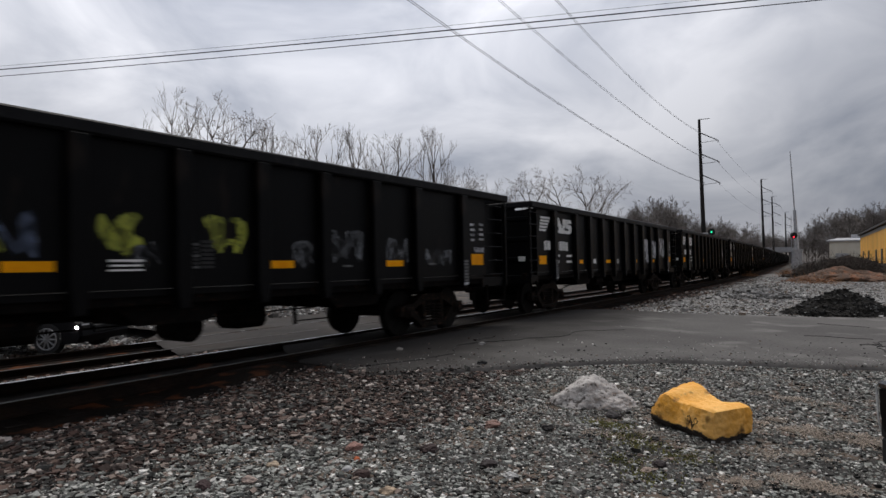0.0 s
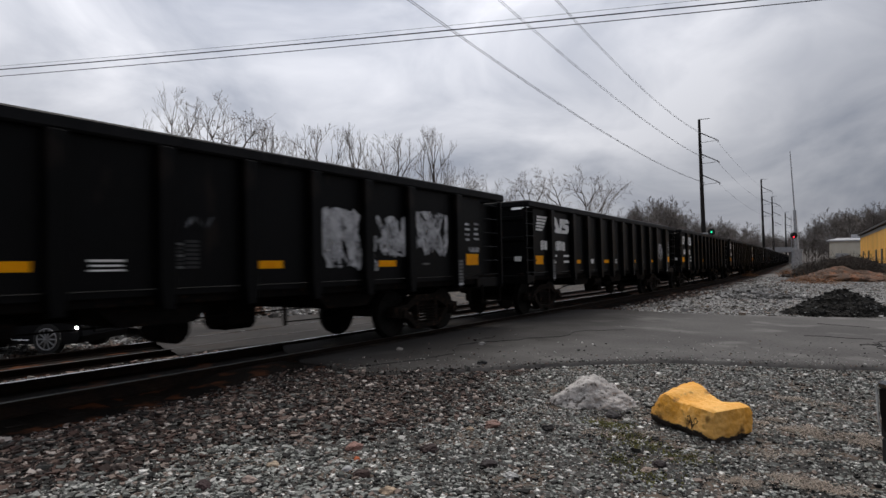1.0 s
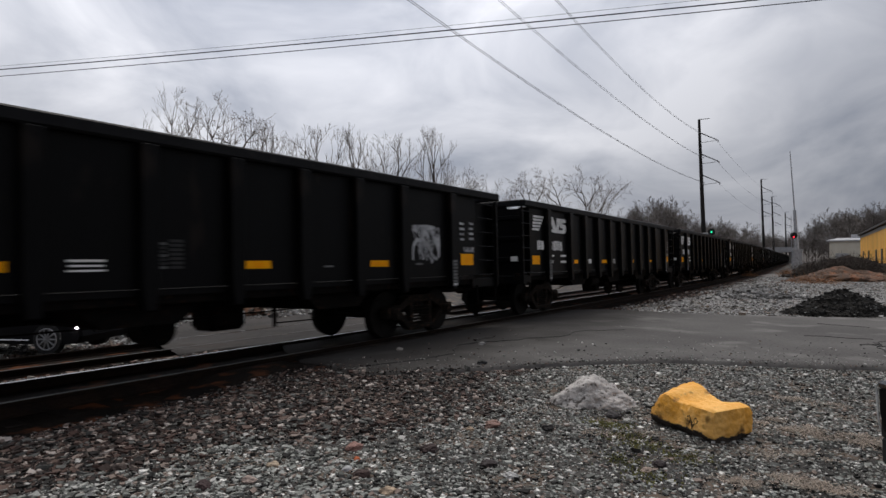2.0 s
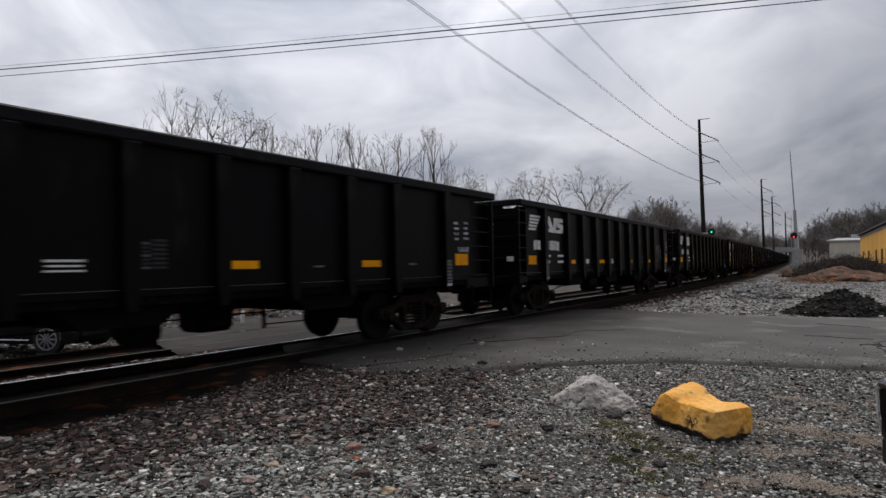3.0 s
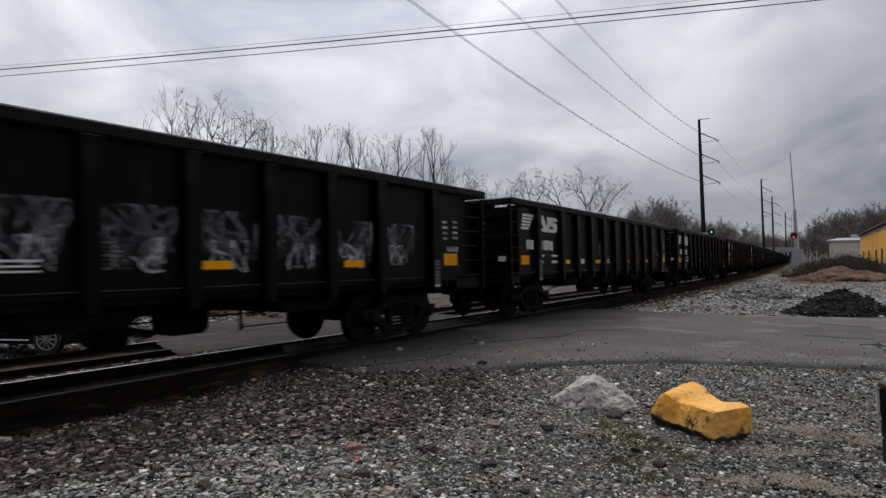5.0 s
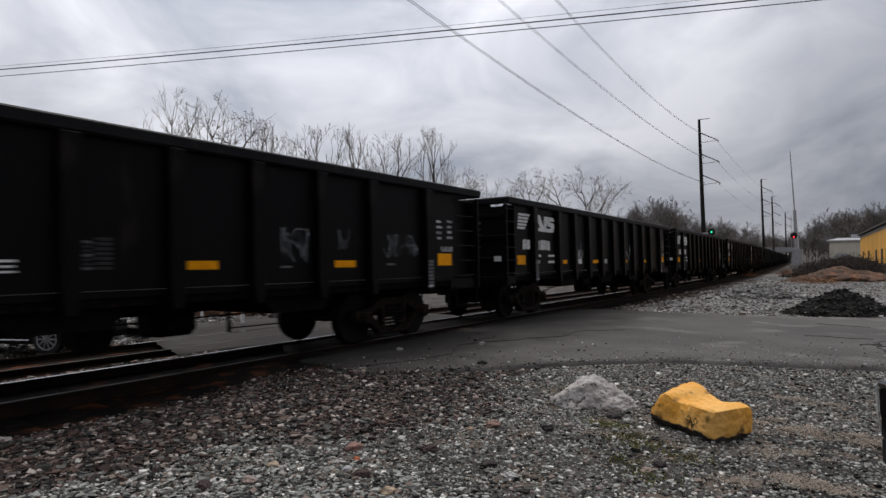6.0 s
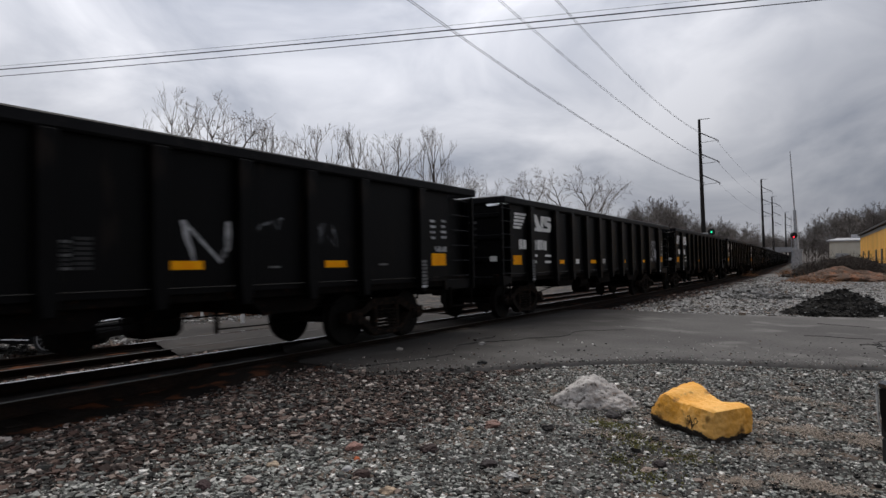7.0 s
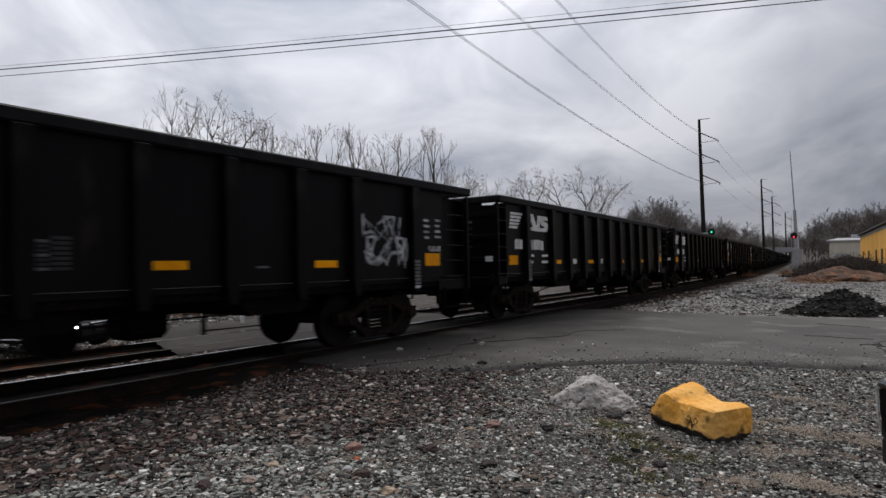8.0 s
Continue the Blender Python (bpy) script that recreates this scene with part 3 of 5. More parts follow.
def build_gondola(full, paint):
    """A steel coal gondola: +x faces the near side, +y the car behind it."""
    car = holder("coal_gondola", "black steel coal gondola with ribbed sides and white and yellow markings", "freight car", "coal train")
    for o in (1, -1):
        x0, x1 = sorted((o * 1.41, o * 1.448))
        part("side_sheet", boxes((x0, x1, -HALF, HALF, 1.19, 2.98)), M_CAR, car)
        x0, x1 = sorted((o * 1.40, o * 1.565))
        part("top_chord", boxes((x0, x1, -RIM_HALF, RIM_HALF + REAR, 2.95, 3.12), bevel=0.025), M_RIM, car)
        x0, x1 = sorted((o * 1.2, o * 1.36))
        part("side_sill", boxes((x0, x1, -RIM_HALF, RIM_HALF + REAR, 0.98, 1.185), bevel=0.015), M_TRUCK, car)
    post = prism([(-0.11, 2.95), (0.11, 2.95), (0.11, 1.25), (0.07, 0.92), (-0.07, 0.92), (-0.11, 1.25)], 1.444, 1.585)
    bmesh.ops.bevel(post, geom=post.edges[:], offset=0.012, segments=1, affect="EDGES")
    post_me = link_mesh("side_post", post, M_CAR)
    for o in (0, 180):
        for y in POSTS:
            ob = part("side_post", post_me, None, car)
            ob.matrix_basis = pose(0, 0, 0, 0, 0, o) @ pose(0, y, 0)
    part("floor", boxes((-1.42, 1.42, -HALF, HALF, 1.1, 1.18)), M_CAR, car)
    for o in (1, -1):
        y0, y1 = sorted((car_end(o, 8.19), car_end(o, 8.23)))
        part("end_sheet", boxes((-1.0, 1.0, y0, y1, 1.1, 2.97)), M_CAR, car)
        for z in (1.5, 2.05, 2.6):
            part("end_rib", boxes((-1.4, 1.4, *sorted((car_end(o, 8.233), car_end(o, 8.29))), z, z + 0.12), bevel=0.02), M_CAR, car)
        for sx in (-1, 1):
            part("corner_sheet", boxes((*sorted((sx * 1.0, sx * 1.42)), y0, y1, 1.1, 2.89)), M_CAR, car)
            part("corner_sheet", boxes((*sorted((sx * 1.22, sx * 1.43)), *sorted((o * 7.77, o * 7.795)), 1.1, 2.96)), M_CAR, car)
            part("corner_sheet", boxes((*sorted((sx * 1.22, sx * 1.26)), *sorted((o * 7.795, o * 8.0)), 1.1, 2.945)), M_CAR, car)
            part("corner_sheet", boxes((*sorted((sx * 1.22, sx * 1.26)), *sorted((o * 8.0, car_end(o, 8.19))), 1.1, 2.89)), M_CAR, car)
        y0, y1 = sorted((car_end(o, RIM_HALF - 0.13), car_end(o, RIM_HALF)))
        part("end_chord", boxes((-1.42, 1.42, y0, y1, 2.95, 3.12), bevel=0.025), M_RIM, car)
        y0, y1 = sorted((o * (HALF - 0.1), car_end(o, RIM_HALF - 0.01)))
        part("end_sill", boxes((-1.42, 1.42, y0, y1, 0.9, 1.12), bevel=0.015), M_CAR, car)
        bm = boxes((-0.1, 0.1, *sorted((car_end(o, 8.2), car_end(o, 8.88))), 0.74, 0.92), bevel=0.03)
        box(bm, -0.16, 0.14, *sorted((car_end(o, 8.86), car_end(o, 9.03))), 0.68, 0.98, 0.05)
        part("coupler", bm, M_TRUCK, car)
    bm = boxes((-0.35, 0.35, -8.2, 8.3, 0.78, 1.11))
    part("centre_sill", bm, M_TRUCK, car)
    bm = bmesh.new()
    box(bm, -0.3, 0.3, 1.7, 2.4, 0.44, 1.05, 0.09)
    part("discharge_box", bm, M_TRUCK, car)
    bm = rod(bmesh.new(), (-0.28, 0.9, 0.56), (0.28, 0.9, 0.56), 0.235, 0.235, 16)
    box(bm, -0.2, 0.2, 0.76, 1.04, 0.6, 0.85, 0.02)
    part("air_reservoir", bm, M_TRUCK, car)
    bm = rod(bmesh.new(), (0.5, 2.78, 1.0), (0.5, 2.78, 0.44), 0.035, 0.035, 8)
    rod(bm, (0.5, 2.78, 0.5), (0.4, 4.9, 0.47), 0.012, 0.012, 6)
    part("brake_lever", bm, M_TRUCK, car)
    for y in (-3.6, 0.1, 3.6):
        bm = prism([(y - 0.95, 1.1), (y + 0.95, 1.1), (y + 0.5, 0.72), (y - 0.5, 0.72)], -1.2, 1.2)
        part("belly_tub", bm, M_TRUCK, car)
    wheels = wheelset_mesh() if full else None
    for yc in (-6.2, 6.2):
        truck = part("truck", boxes((-1.0, 1.0, -0.2, 0.2, 0.45, 0.75), (-0.3, 0.3, -0.3, 0.3, 0.7, 0.95), bevel=0.03), M_TRUCK, car)
        truck.matrix_basis = pose(0, yc, 0)
        for x in (-0.98, 0.98):
            part("side_frame", side_frame_bm(x) if x > 0 else boxes((x - 0.09, x + 0.09, -1.1, 1.1, 0.35, 0.65), bevel=0.04), M_FRAME, truck, "rusty cast side frame")
        for y in (-0.89, 0.89):
            if full:
                ob = part("wheelset", wheels, None, truck)
            else:
                bm = bmesh.new()
                for sx in (-0.75, 0.75):
                    rod(bm, (sx - 0.07, 0, 0), (sx + 0.07, 0, 0), 0.457, 0.457, 16)
                ob = part("wheelset", bm, M_WHEEL, truck)
            ob.matrix_basis = pose(0, y, 0.457)
    # markings on the near side
    a = -7.42
    mark("yellow_reflector", car, M_YELLOW, -7.67, -7.19, 1.41, 1.65)
    mark("yellow_reflector", car, M_YELLOW, 7.17, 7.68, 1.42, 1.67)
    for c in (-4.52, -1.72, 1.66, 4.4):
        mark("yellow_strip", car, M_YELLOW, c - 0.25, c + 0.25, 1.415, 1.53)
    mark("white_plate", car, paint, -3.42, -3.04, 1.41, 1.555)
    bm = bmesh.new()
    for i in range(5):
        z = 2.755 - i * 0.088
        prism([(a - 0.12 - 0.02 * i, z), (a + 0.56 - 0.075 * i, z), (a + 0.52 - 0.075 * i, z - 0.062), (a - 0.135 - 0.02 * i, z - 0.062)], 1.449, 1.457, bm)
    part("stripe_emblem", bm, paint, car, "five white slanting stripes")
    bm = bmesh.new()
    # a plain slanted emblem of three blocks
    prism([(a + 0.98, 2.74), (a + 1.22, 2.74), (a + 1.46, 2.44), (a + 1.5, 2.72), (a + 1.7, 2.72), (a + 1.6, 2.33), (a + 1.3, 2.33)], 1.449, 1.457, bm)
    prism([(a + 0.95, 2.42), (a + 1.3, 2.42), (a + 1.34, 2.34), (a + 0.92, 2.34)], 1.449, 1.457, bm)
    prism([(a + 1.68, 2.72), (a + 2.05, 2.72), (a + 2.13, 2.7), (a + 2.16, 2.66), (a + 2.15, 2.62), (a + 1.9, 2.62), (a + 1.9, 2.58), (a + 2.06, 2.575), (a + 2.14, 2.55), (a + 2.16, 2.5), (a + 2.13, 2.4), (a + 2.09, 2.355), (a + 2.02, 2.33), (a + 1.6, 2.33), (a + 1.6, 2.42), (a + 1.92, 2.42), (a + 1.92, 2.47), (a + 1.74, 2.48), (a + 1.68, 2.54)], 1.451, 1.459, bm)
    bmesh.ops.transform(bm, matrix=Matrix.Translation((0, a + 1.53, 2.54)) @ Matrix.Diagonal((1, 1.06, 1.12, 1)) @ Matrix.Translation((0, -a - 1.53, -2.53)), verts=bm.verts[:])
    part("block_emblem", bm, paint, car, "white slanted block emblem")
    for y0, y1 in ((0.10, 0.17), (0.2, 0.29), (0.33, 0.52), (0.88, 1.02), (1.06, 1.1), (1.15, 1.19), (1.24, 1.38), (1.42, 1.54), (1.58, 1.66), (1.7, 1.84)):
        mark("lettering_bar", car, paint, a + y0, a + y1, 1.81 + 0.012 * math.sin(y0 * 40), 2.07 + 0.012 * math.cos(y0 * 31))
    if full:
        for y0, y1, z0, z1 in ((-6.53, -6.2, 1.62, 1.68), (-6.53, -6.28, 1.44, 1.51), (-5.68, -5.27, 1.62, 1.68), (-5.68, -5.27, 1.44, 1.51), (-0.9, -0.48, 1.52, 1.548), (-0.88, -0.5, 1.465, 1.488), (-0.9, -0.48, 1.41, 1.432), (3.0, 3.22, 1.42, 1.45), (5.5, 5.75, 1.44, 1.475)):
            mark("lettering_bar", car, M_GREY if y0 > 2 else M_WHITE, y0, y1, z0, z1)
        for i in range(4):
            mark("lettering_bar", car, M_TAGW, 7.14, 7.33 - 0.03 * (i % 2), 1.965 + 0.115 * i, 2.015 + 0.115 * i)
            mark("lettering_bar", car, M_TAGW, 7.53, 7.72 - 0.02 * (i % 3), 1.985 + 0.115 * i, 2.035 + 0.115 * i)
        mark("lettering_bar", car, M_TAGW, 7.29, 7.71, 1.71, 1.82)
        for i in range(7):
            mark("stencil_line", car, M_FAINT if i % 3 else M_GREY, 0.08, 0.27, 1.43 + 0.05 * i, 1.462 + 0.05 * i)
            mark("stencil_line", car, M_FAINT, 0.3, 0.5, 1.43 + 0.056 * i, 1.466 + 0.056 * i)
        for y in (-6.73, 6.73):
            for i in range(8):
                part("post_stencil", boxes((1.585, 1.59, y - 0.085, y + 0.085, 0.99 + 0.07 * i, 0.99 + 0.07 * i + 0.052)), M_TAGW if i < 1 else M_GREY, car)
        rung = link_mesh("grab_iron", rod(bmesh.new(), (0, -0.34, 0), (0, 0.34, 0), 0.013, sides=6), M_RIM)
        for o in (1, -1):
            for side in (1, -1):
                part("corner_post", boxes((*sorted((side * 1.42, side * 1.49)), *sorted((car_end(o, 8.24), car_end(o, 8.3))), 0.9, 2.94)), M_CAR, car)
                for i in range(6):
                    ob = part("grab_iron", rung, None, car)
                    ob.matrix_basis = pose(side * 1.485, o * 8.0 + (0.2 if o > 0 else -0.02), 1.2 + i * 0.325)
                part("stirrup", boxes((*sorted((side * 1.42, side * 1.46)), *sorted((o * 7.85, o * 7.88)), 0.55, 0.95), (*sorted((side * 1.42, side * 1.46)), *sorted((car_end(o, 8.2), car_end(o, 8.23))), 0.55, 0.95), (*sorted((side * 1.42, side * 1.46)), *sorted((o * 7.85, car_end(o, 8.23))), 0.53, 0.56)), M_TRUCK, car)
            for i in range(6):
                part("end_lettering_bar", boxes((0.28 + 0.04 * (i == 0), 0.72 - 0.12 * (i == 0), *sorted((car_end(o, 8.231), car_end(o, 8.237))), 2.62 - i * 0.155, 2.68 - i * 0.155)), M_GREY if i < 2 else M_FAINT, car)
            part("end_reflector", boxes((1.12, 1.32, *sorted((car_end(o, 8.293), car_end(o, 8.3))), 1.5, 1.63)), M_WHITE, car)
        bm = bmesh.new()
        for i in range(20):
            t0, t1 = i * math.pi / 10, (i + 1) * math.pi / 10
            rod(bm, (-0.8 + 0.25 * math.cos(t0), -8.42, 2.1 + 0.25 * math.sin(t0)), (-0.8 + 0.25 * math.cos(t1), -8.42, 2.1 + 0.25 * math.sin(t1)), 0.016, sides=6)
        for i in range(3):
            rod(bm, (-0.8, -8.42, 2.1), (-0.8 + 0.25 * math.cos(i * 2.1), -8.42, 2.1 + 0.25 * math.sin(i * 2.1)), 0.014, sides=6)
        rod(bm, (-0.8, -8.42, 2.1), (-0.8, -8.2, 2.1), 0.02, sides=6)
        part("brake_wheel", bm, M_TRUCK, car)
        part("brake_rod", rod(bmesh.new(), (0.9, -4.6, 0.7), (0.9, 5.0, 0.76), 0.013, sides=6), M_TRUCK, car)
        part("brake_rod", rod(bmesh.new(), (0.5, -5.0, 0.45), (0.5, -2.6, 0.72), 0.015, sides=6), M_TRUCK, car)
        bm = rod(bmesh.new(), (1.0, -2.2, 0.8), (1.0, -1.5, 0.8), 0.18, sides=14)
        part("brake_cylinder", bm, M_TRUCK, car)
    return car


def car_pose(k, t):
    s = FIRST_S + k * CAR_PITCH - SPEED * t
    a, _ = track(s - 6.15)
    b, _ = track(s + 6.15)
    m, d = (a + b) / 2, b - a
    return pose(m.x, m.y, 0.0, 0, LEAN, math.degrees(math.atan2(-d.x, d.y)))


TAGS = {
    -8: [(M_TAGY, -0.97, -0.54, 1.58, 2.06, 0.11, 5), (M_TAGG, -0.55, -0.3, 1.45, 1.75, 0.05, 3), (M_TAGB, -2.3, -1.5, 1.55, 2.0, 0.14, 4), (M_TAGY, -2.1, -1.9, 1.62, 1.9, 0.06, 2), (M_TAGY, 0.36, 0.95, 1.6, 2.09, 0.14, 5), (M_TAGG, 1.9, 2.28, 1.4, 1.82, 0.06, 5), (M_TAGG, 2.7, 3.47, 1.47, 2.02, 0.07, 7), (M_TAGG, 4.17, 4.77, 1.45, 1.92, 0.06, 6), (M_TAGG, 5.42, 6.36, 1.38, 1.74, 0.05, 8)],
    -7: [(M_TAGW, 2.74, 3.63, 1.36, 2.33, 0.17, 14), (M_TAGW, 3.82, 4.08, 1.34, 1.94, 0.1, 4), (M_TAGW, 4.05, 5.0, 1.58, 2.3, 0.12, 12), (M_TAGW, 5.24, 6.36, 1.6, 2.48, 0.1, 13), (M_TAGG, 0.25, 0.75, 1.95, 2.1, 0.06, 2)],
    -6: [(M_TAGW, 5.4, 6.3, 1.45, 2.2, 0.09, 9)],
    -4: [(M_TAGG, 5.72, 6.45, 1.38, 2.16, 0.045, 12), (M_TAGG, 2.82, 3.17, 2.05, 2.33, 0.05, 3), (M_TAGG, 3.25, 3.53, 1.38, 1.66, 0.05, 3)],
    -3: [(M_TAGG, -5.04 + 1.26 * i + 0.16, -5.04 + 1.26 * i + 1.06, 1.5, 2.2, 0.05, 11) for i in range(9)] + [(M_TAGW, -5.04 + 1.26 * i + 0.3, -5.04 + 1.26 * i + 0.9, 1.38, 1.8, 0.05, 5) for i in range(9)],
    -2: [(M_TAGB, -1.55, -0.9, 1.45, 2.05, 0.14, 5), (M_TAGG, 3.03, 3.55, 1.46, 2.02, 0.06, 6), (M_TAGG, 4.25, 4.5, 1.66, 2.05, 0.05, 3), (M_TAGG, 5.27, 6.45, 1.55, 2.0, 0.045, 9)],
    -1: [(M_TAGB, -3.62, -2.9, 1.75, 2.05, 0.06, 5), (M_TAGW, -3.55, -2.95, 1.5, 1.85, 0.06, 5), (M_TAGW, 1.62, 2.3, 1.42, 2.05, 0.1, 2), (M_TAGG, 2.79, 3.26, 1.95, 2.16, 0.06, 2), (M_TAGG, 3.96, 4.44, 1.73, 2.12, 0.06, 3)],
    0: [(M_TAGW, 5.25, 6.55, 1.38, 1.95, 0.06, 9), (M_TAGW, 5.3, 6.4, 1.85, 2.34, 0.05, 6)],
    1: [(M_TAGG, 5.3, 6.3, 1.5, 2.0, 0.06, 5)],
}
CARS = {}


def build_train():
    full, plain = build_gondola(True, M_WHITE), build_gondola(False, M_GREY)
    for k in range(-10, 21):
        src = full if k <= 6 else plain
        if k == -10 or k == 7:
            ob = src
            ob.matrix_basis = car_pose(k, 0)
        else:
            ob = copy_thing(src, car_pose(k, 0))
        CARS[k] = ob
    for k, tags in TAGS.items():
        for i, (m, y0, y1, z0, z1, w, n) in enumerate(tags):
            part("graffiti", graffiti_strokes(k * 31 + i, y0, y1, z0, z1, 1.4495, w, n), m, CARS[k], "sprayed graffiti tag")
        tagged(CARS[k], "black steel coal gondola with sprayed graffiti on its ribbed side")


# ---- poles, wires, signals ----
POLE_FOOT = [ray_place(1248, 459, 97), ray_place(1353, 459, 170), ray_place(1370, 459, 216), ray_place(1392, 459, 285)]
POLE_TOP = [ray_place(1237, 212, 97), ray_place(1347, 318, 170), ray_place(1366, 348, 216), ray_place(1389.5, 376, 285)]
ARM_WAY = Vector((1.0, 0.35, 0.0)).normalized()
TIPS = []


def build_poles():
    for i, (foot, top) in enumerate(zip(POLE_FOOT, POLE_TOP)):
        foot = Vector((foot.x, foot.y, -0.7))
        p = holder("transmission_pole", "tall dark steel transmission pole with angled arms", "utility pole", "transmission poles")
        part("shaft", rod(bmesh.new(), foot, top, 0.42, 0.2, 12), M_POLE, p)
        way = top - foot
        h = way.length
        tips = []
        for j, d in enumerate((2.1, 5.5, 8.85)):
            a = top - way * (d / h)
            tip = a + ARM_WAY * 2.75 + Vector((0, 0, -1.35))
            bm = rod(bmesh.new(), a, tip, 0.1, 0.06, 6)
            part("arm", bm, M_POLE, p)
            part("brace", rod(bmesh.new(), a + Vector((0, 0, -1.65)), tip, 0.035, 0.035, 6), M_POLE, p)
            part("insulator", rod(bmesh.new(), tip, tip + Vector((0, 0, -0.35)), 0.08, 0.08, 8), M_GALV, p)
            tips.append(tip + Vector((0, 0, -0.35)))
        part("top_arm", rod(bmesh.new(), top, top + ARM_WAY * 1.6 + Vector((0, 0, 0.1)), 0.07, 0.05, 6), M_POLE, p)
        TIPS.append(tips)


def sagging(a, b, sag, n=40):
    a, b = Vector(a), Vector(b)
    return [a.lerp(b, i / n) - Vector((0, 0, 4 * sag * (i / n) * (1 - i / n))) for i in range(n + 1)]


# lowest height, where along the line it lies, and the bend of each hanging wire
HANG = ((20.479, 73.1, 0.001937), (17.148, 72.77, 0.001136), (13.156, 71.11, 0.00109))


def build_wires():
    f = Vector((AIM[0], AIM[1], 0)).normalized()
    r = Vector((f.y, -f.x, 0))
    side = (r - f * 0.663).normalized() * 0.075
    for j in range(3):
        low, deep, curve = HANG[j]
        for d in (-1, 1):
            pts = []
            for i in range(61):
                dep = 97 - i * 2.1
                p = f * dep + r * (42.1 - 0.663 * (97 - dep)) + side * d
                pts.append(Vector((p.x, p.y, low + curve * (dep - deep) ** 2)))
            thing("power_line", tube(pts, 0.019, 4), M_WIRE2, "thin aluminium transmission wire strung between the poles", "wire", "transmission wires")
        for a, b in zip(TIPS, TIPS[1:]):
            thing("power_line", tube(sagging(a[j], b[j], 1.2, 16), 0.016, 4), M_WIRE2, "thin aluminium transmission wire strung between the poles", "wire", "transmission wires")
    for (xa, ya), (xb, yb), r in (((0, 124), (1348, 0), 0.017), ((0, 136), (1462, 0), 0.012), ((0, 118), (1250, 0), 0.005)):
        za, zb = 20.5, 20.5 - 5.6 * (xb / 1348)
        a, b = ray_place(xa, ya, za), ray_place(xb, yb, zb)
        a2, b2 = a + (a - b) * 0.6, b + (b - a) * 0.6
        a2.z += 0.25
        b2.z += 0.25
        thing("overhead_cable", tube(sagging(a2, b2, 0.3), r, 5), M_WIRE, "black overhead cable running along the road", "wire", "roadside cables")


def build_signals():
    foot, top = ray_place(1413, 459, 89), ray_place(1398, 268, 89)
    mid = ray_place(1406, 372, 89)
    foot.z = -0.1
    s = holder("signal_mast", "silver railway signal mast with red lamp and tall antenna", "railway signal")
    part("mast", rod(bmesh.new(), foot, mid, 0.3, 0.22, 10), M_GALV, s)
    part("antenna", rod(bmesh.new(), mid, top, 0.1, 0.06, 8), M_GALV, s)
    h = ray_place(1405, 417, 88.4)
    out = Vector(EYE) - h
    out.z = 0
    out.normalize()
    head = part("signal_head", rod(bmesh.new(), h - out * 0.1, h + out * 0.1, 0.47, 0.47, 18), M_SIGBLACK, s, "round black signal backing")
    part("lamp", rod(bmesh.new(), h + out * 0.1 + Vector((0, 0, -0.22)), h + out * 0.16 + Vector((0, 0, -0.22)), 0.11, 0.11, 12), M_REDLAMP, head, "lit red lamp")
    part("hood", rod(bmesh.new(), h + out * 0.1 + Vector((0, 0, 0.25)), h + out * 0.4 + Vector((0, 0, 0.25)), 0.18, 0.18, 12), M_SIGBLACK, head)
    b = ray_place(1411, 459, 89)
    part("ladder", boxes((b.x - 0.75, b.x - 0.69, b.y - 0.4, b.y - 0.36, -0.1, 8.0), (b.x - 0.4, b.x - 0.34, b.y - 0.4, b.y - 0.36, -0.1, 8.0), *[(b.x - 0.75, b.x - 0.34, b.y - 0.4, b.y - 0.37, 0.3 + 0.4 * i, 0.34 + 0.4 * i) for i in range(19)]), M_GALV, s)
    c = holder("equipment_case", "silver railway equipment case beside the signal mast", "equipment case")
    part("body", boxes((b.x - 0.55, b.x + 0.75, b.y - 1.6, b.y - 0.7, -0.1, 2.9), bevel=0.03), M_GALV, c)
    part("lid", boxes((b.x - 0.62, b.x + 0.82, b.y - 1.68, b.y - 0.62, 2.9, 3.02), bevel=0.02), M_GALV, c)
    part("door", boxes((b.x - 0.45, b.x + 0.1, b.y - 1.63, b.y - 1.6, 0.1, 2.7), bevel=0.01), M_GALV, c)
    h = ray_place(1259, 411, 86)
    g = holder("signal_mast", "dark railway signal mast with green lamp behind the train", "railway signal")
    part("mast", rod(bmesh.new(), (h.x - 0.2, h.y + 0.3, -0.6), (h.x - 0.2, h.y + 0.3, h.z + 0.2), 0.12, 0.1, 8), M_SIGBLACK, g)
    out = (Vector(EYE) - h)
    out.z = 0
    out.normalize()
    head = part("signal_head", rod(bmesh.new(), h - out * 0.1, h + out * 0.1, 0.5, 0.5, 18), M_SIGBLACK, g, "round black signal backing")
    part("lamp", rod(bmesh.new(), h + out * 0.1, h + out * 0.16, 0.13, 0.13, 12), M_GREENLAMP, head, "lit green lamp")
    w = ray_place(1246, 414, 86)
    part("bracket", boxes((w.x - 0.4, w.x + 0.5, w.y - 0.15, w.y + 0.15, w.z - 0.12, w.z + 0.12), bevel=0.02), M_GALV, g)


# ---- rocks and heaps ----
def lump(bm_sub, sx, sy, sz, seed, rough, flat=0.25):
    bm = bmesh.new()
    bmesh.ops.create_icosphere(bm, subdivisions=bm_sub, radius=1.0)
    o = Vector((seed * 3.7, seed * 1.3, seed))
    for v in bm.verts:
        d = v.co.normalized()
        k = 1 + rough * noise.noise(d * 1.4 + o) + rough * 0.45 * noise.noise(d * 4 + o) + rough * 0.2 * noise.noise(d * 11 + o)
        v.co = Vector((d.x * sx * k, d.y * sy * k, max(d.z, -flat) * sz * k))
    return bm


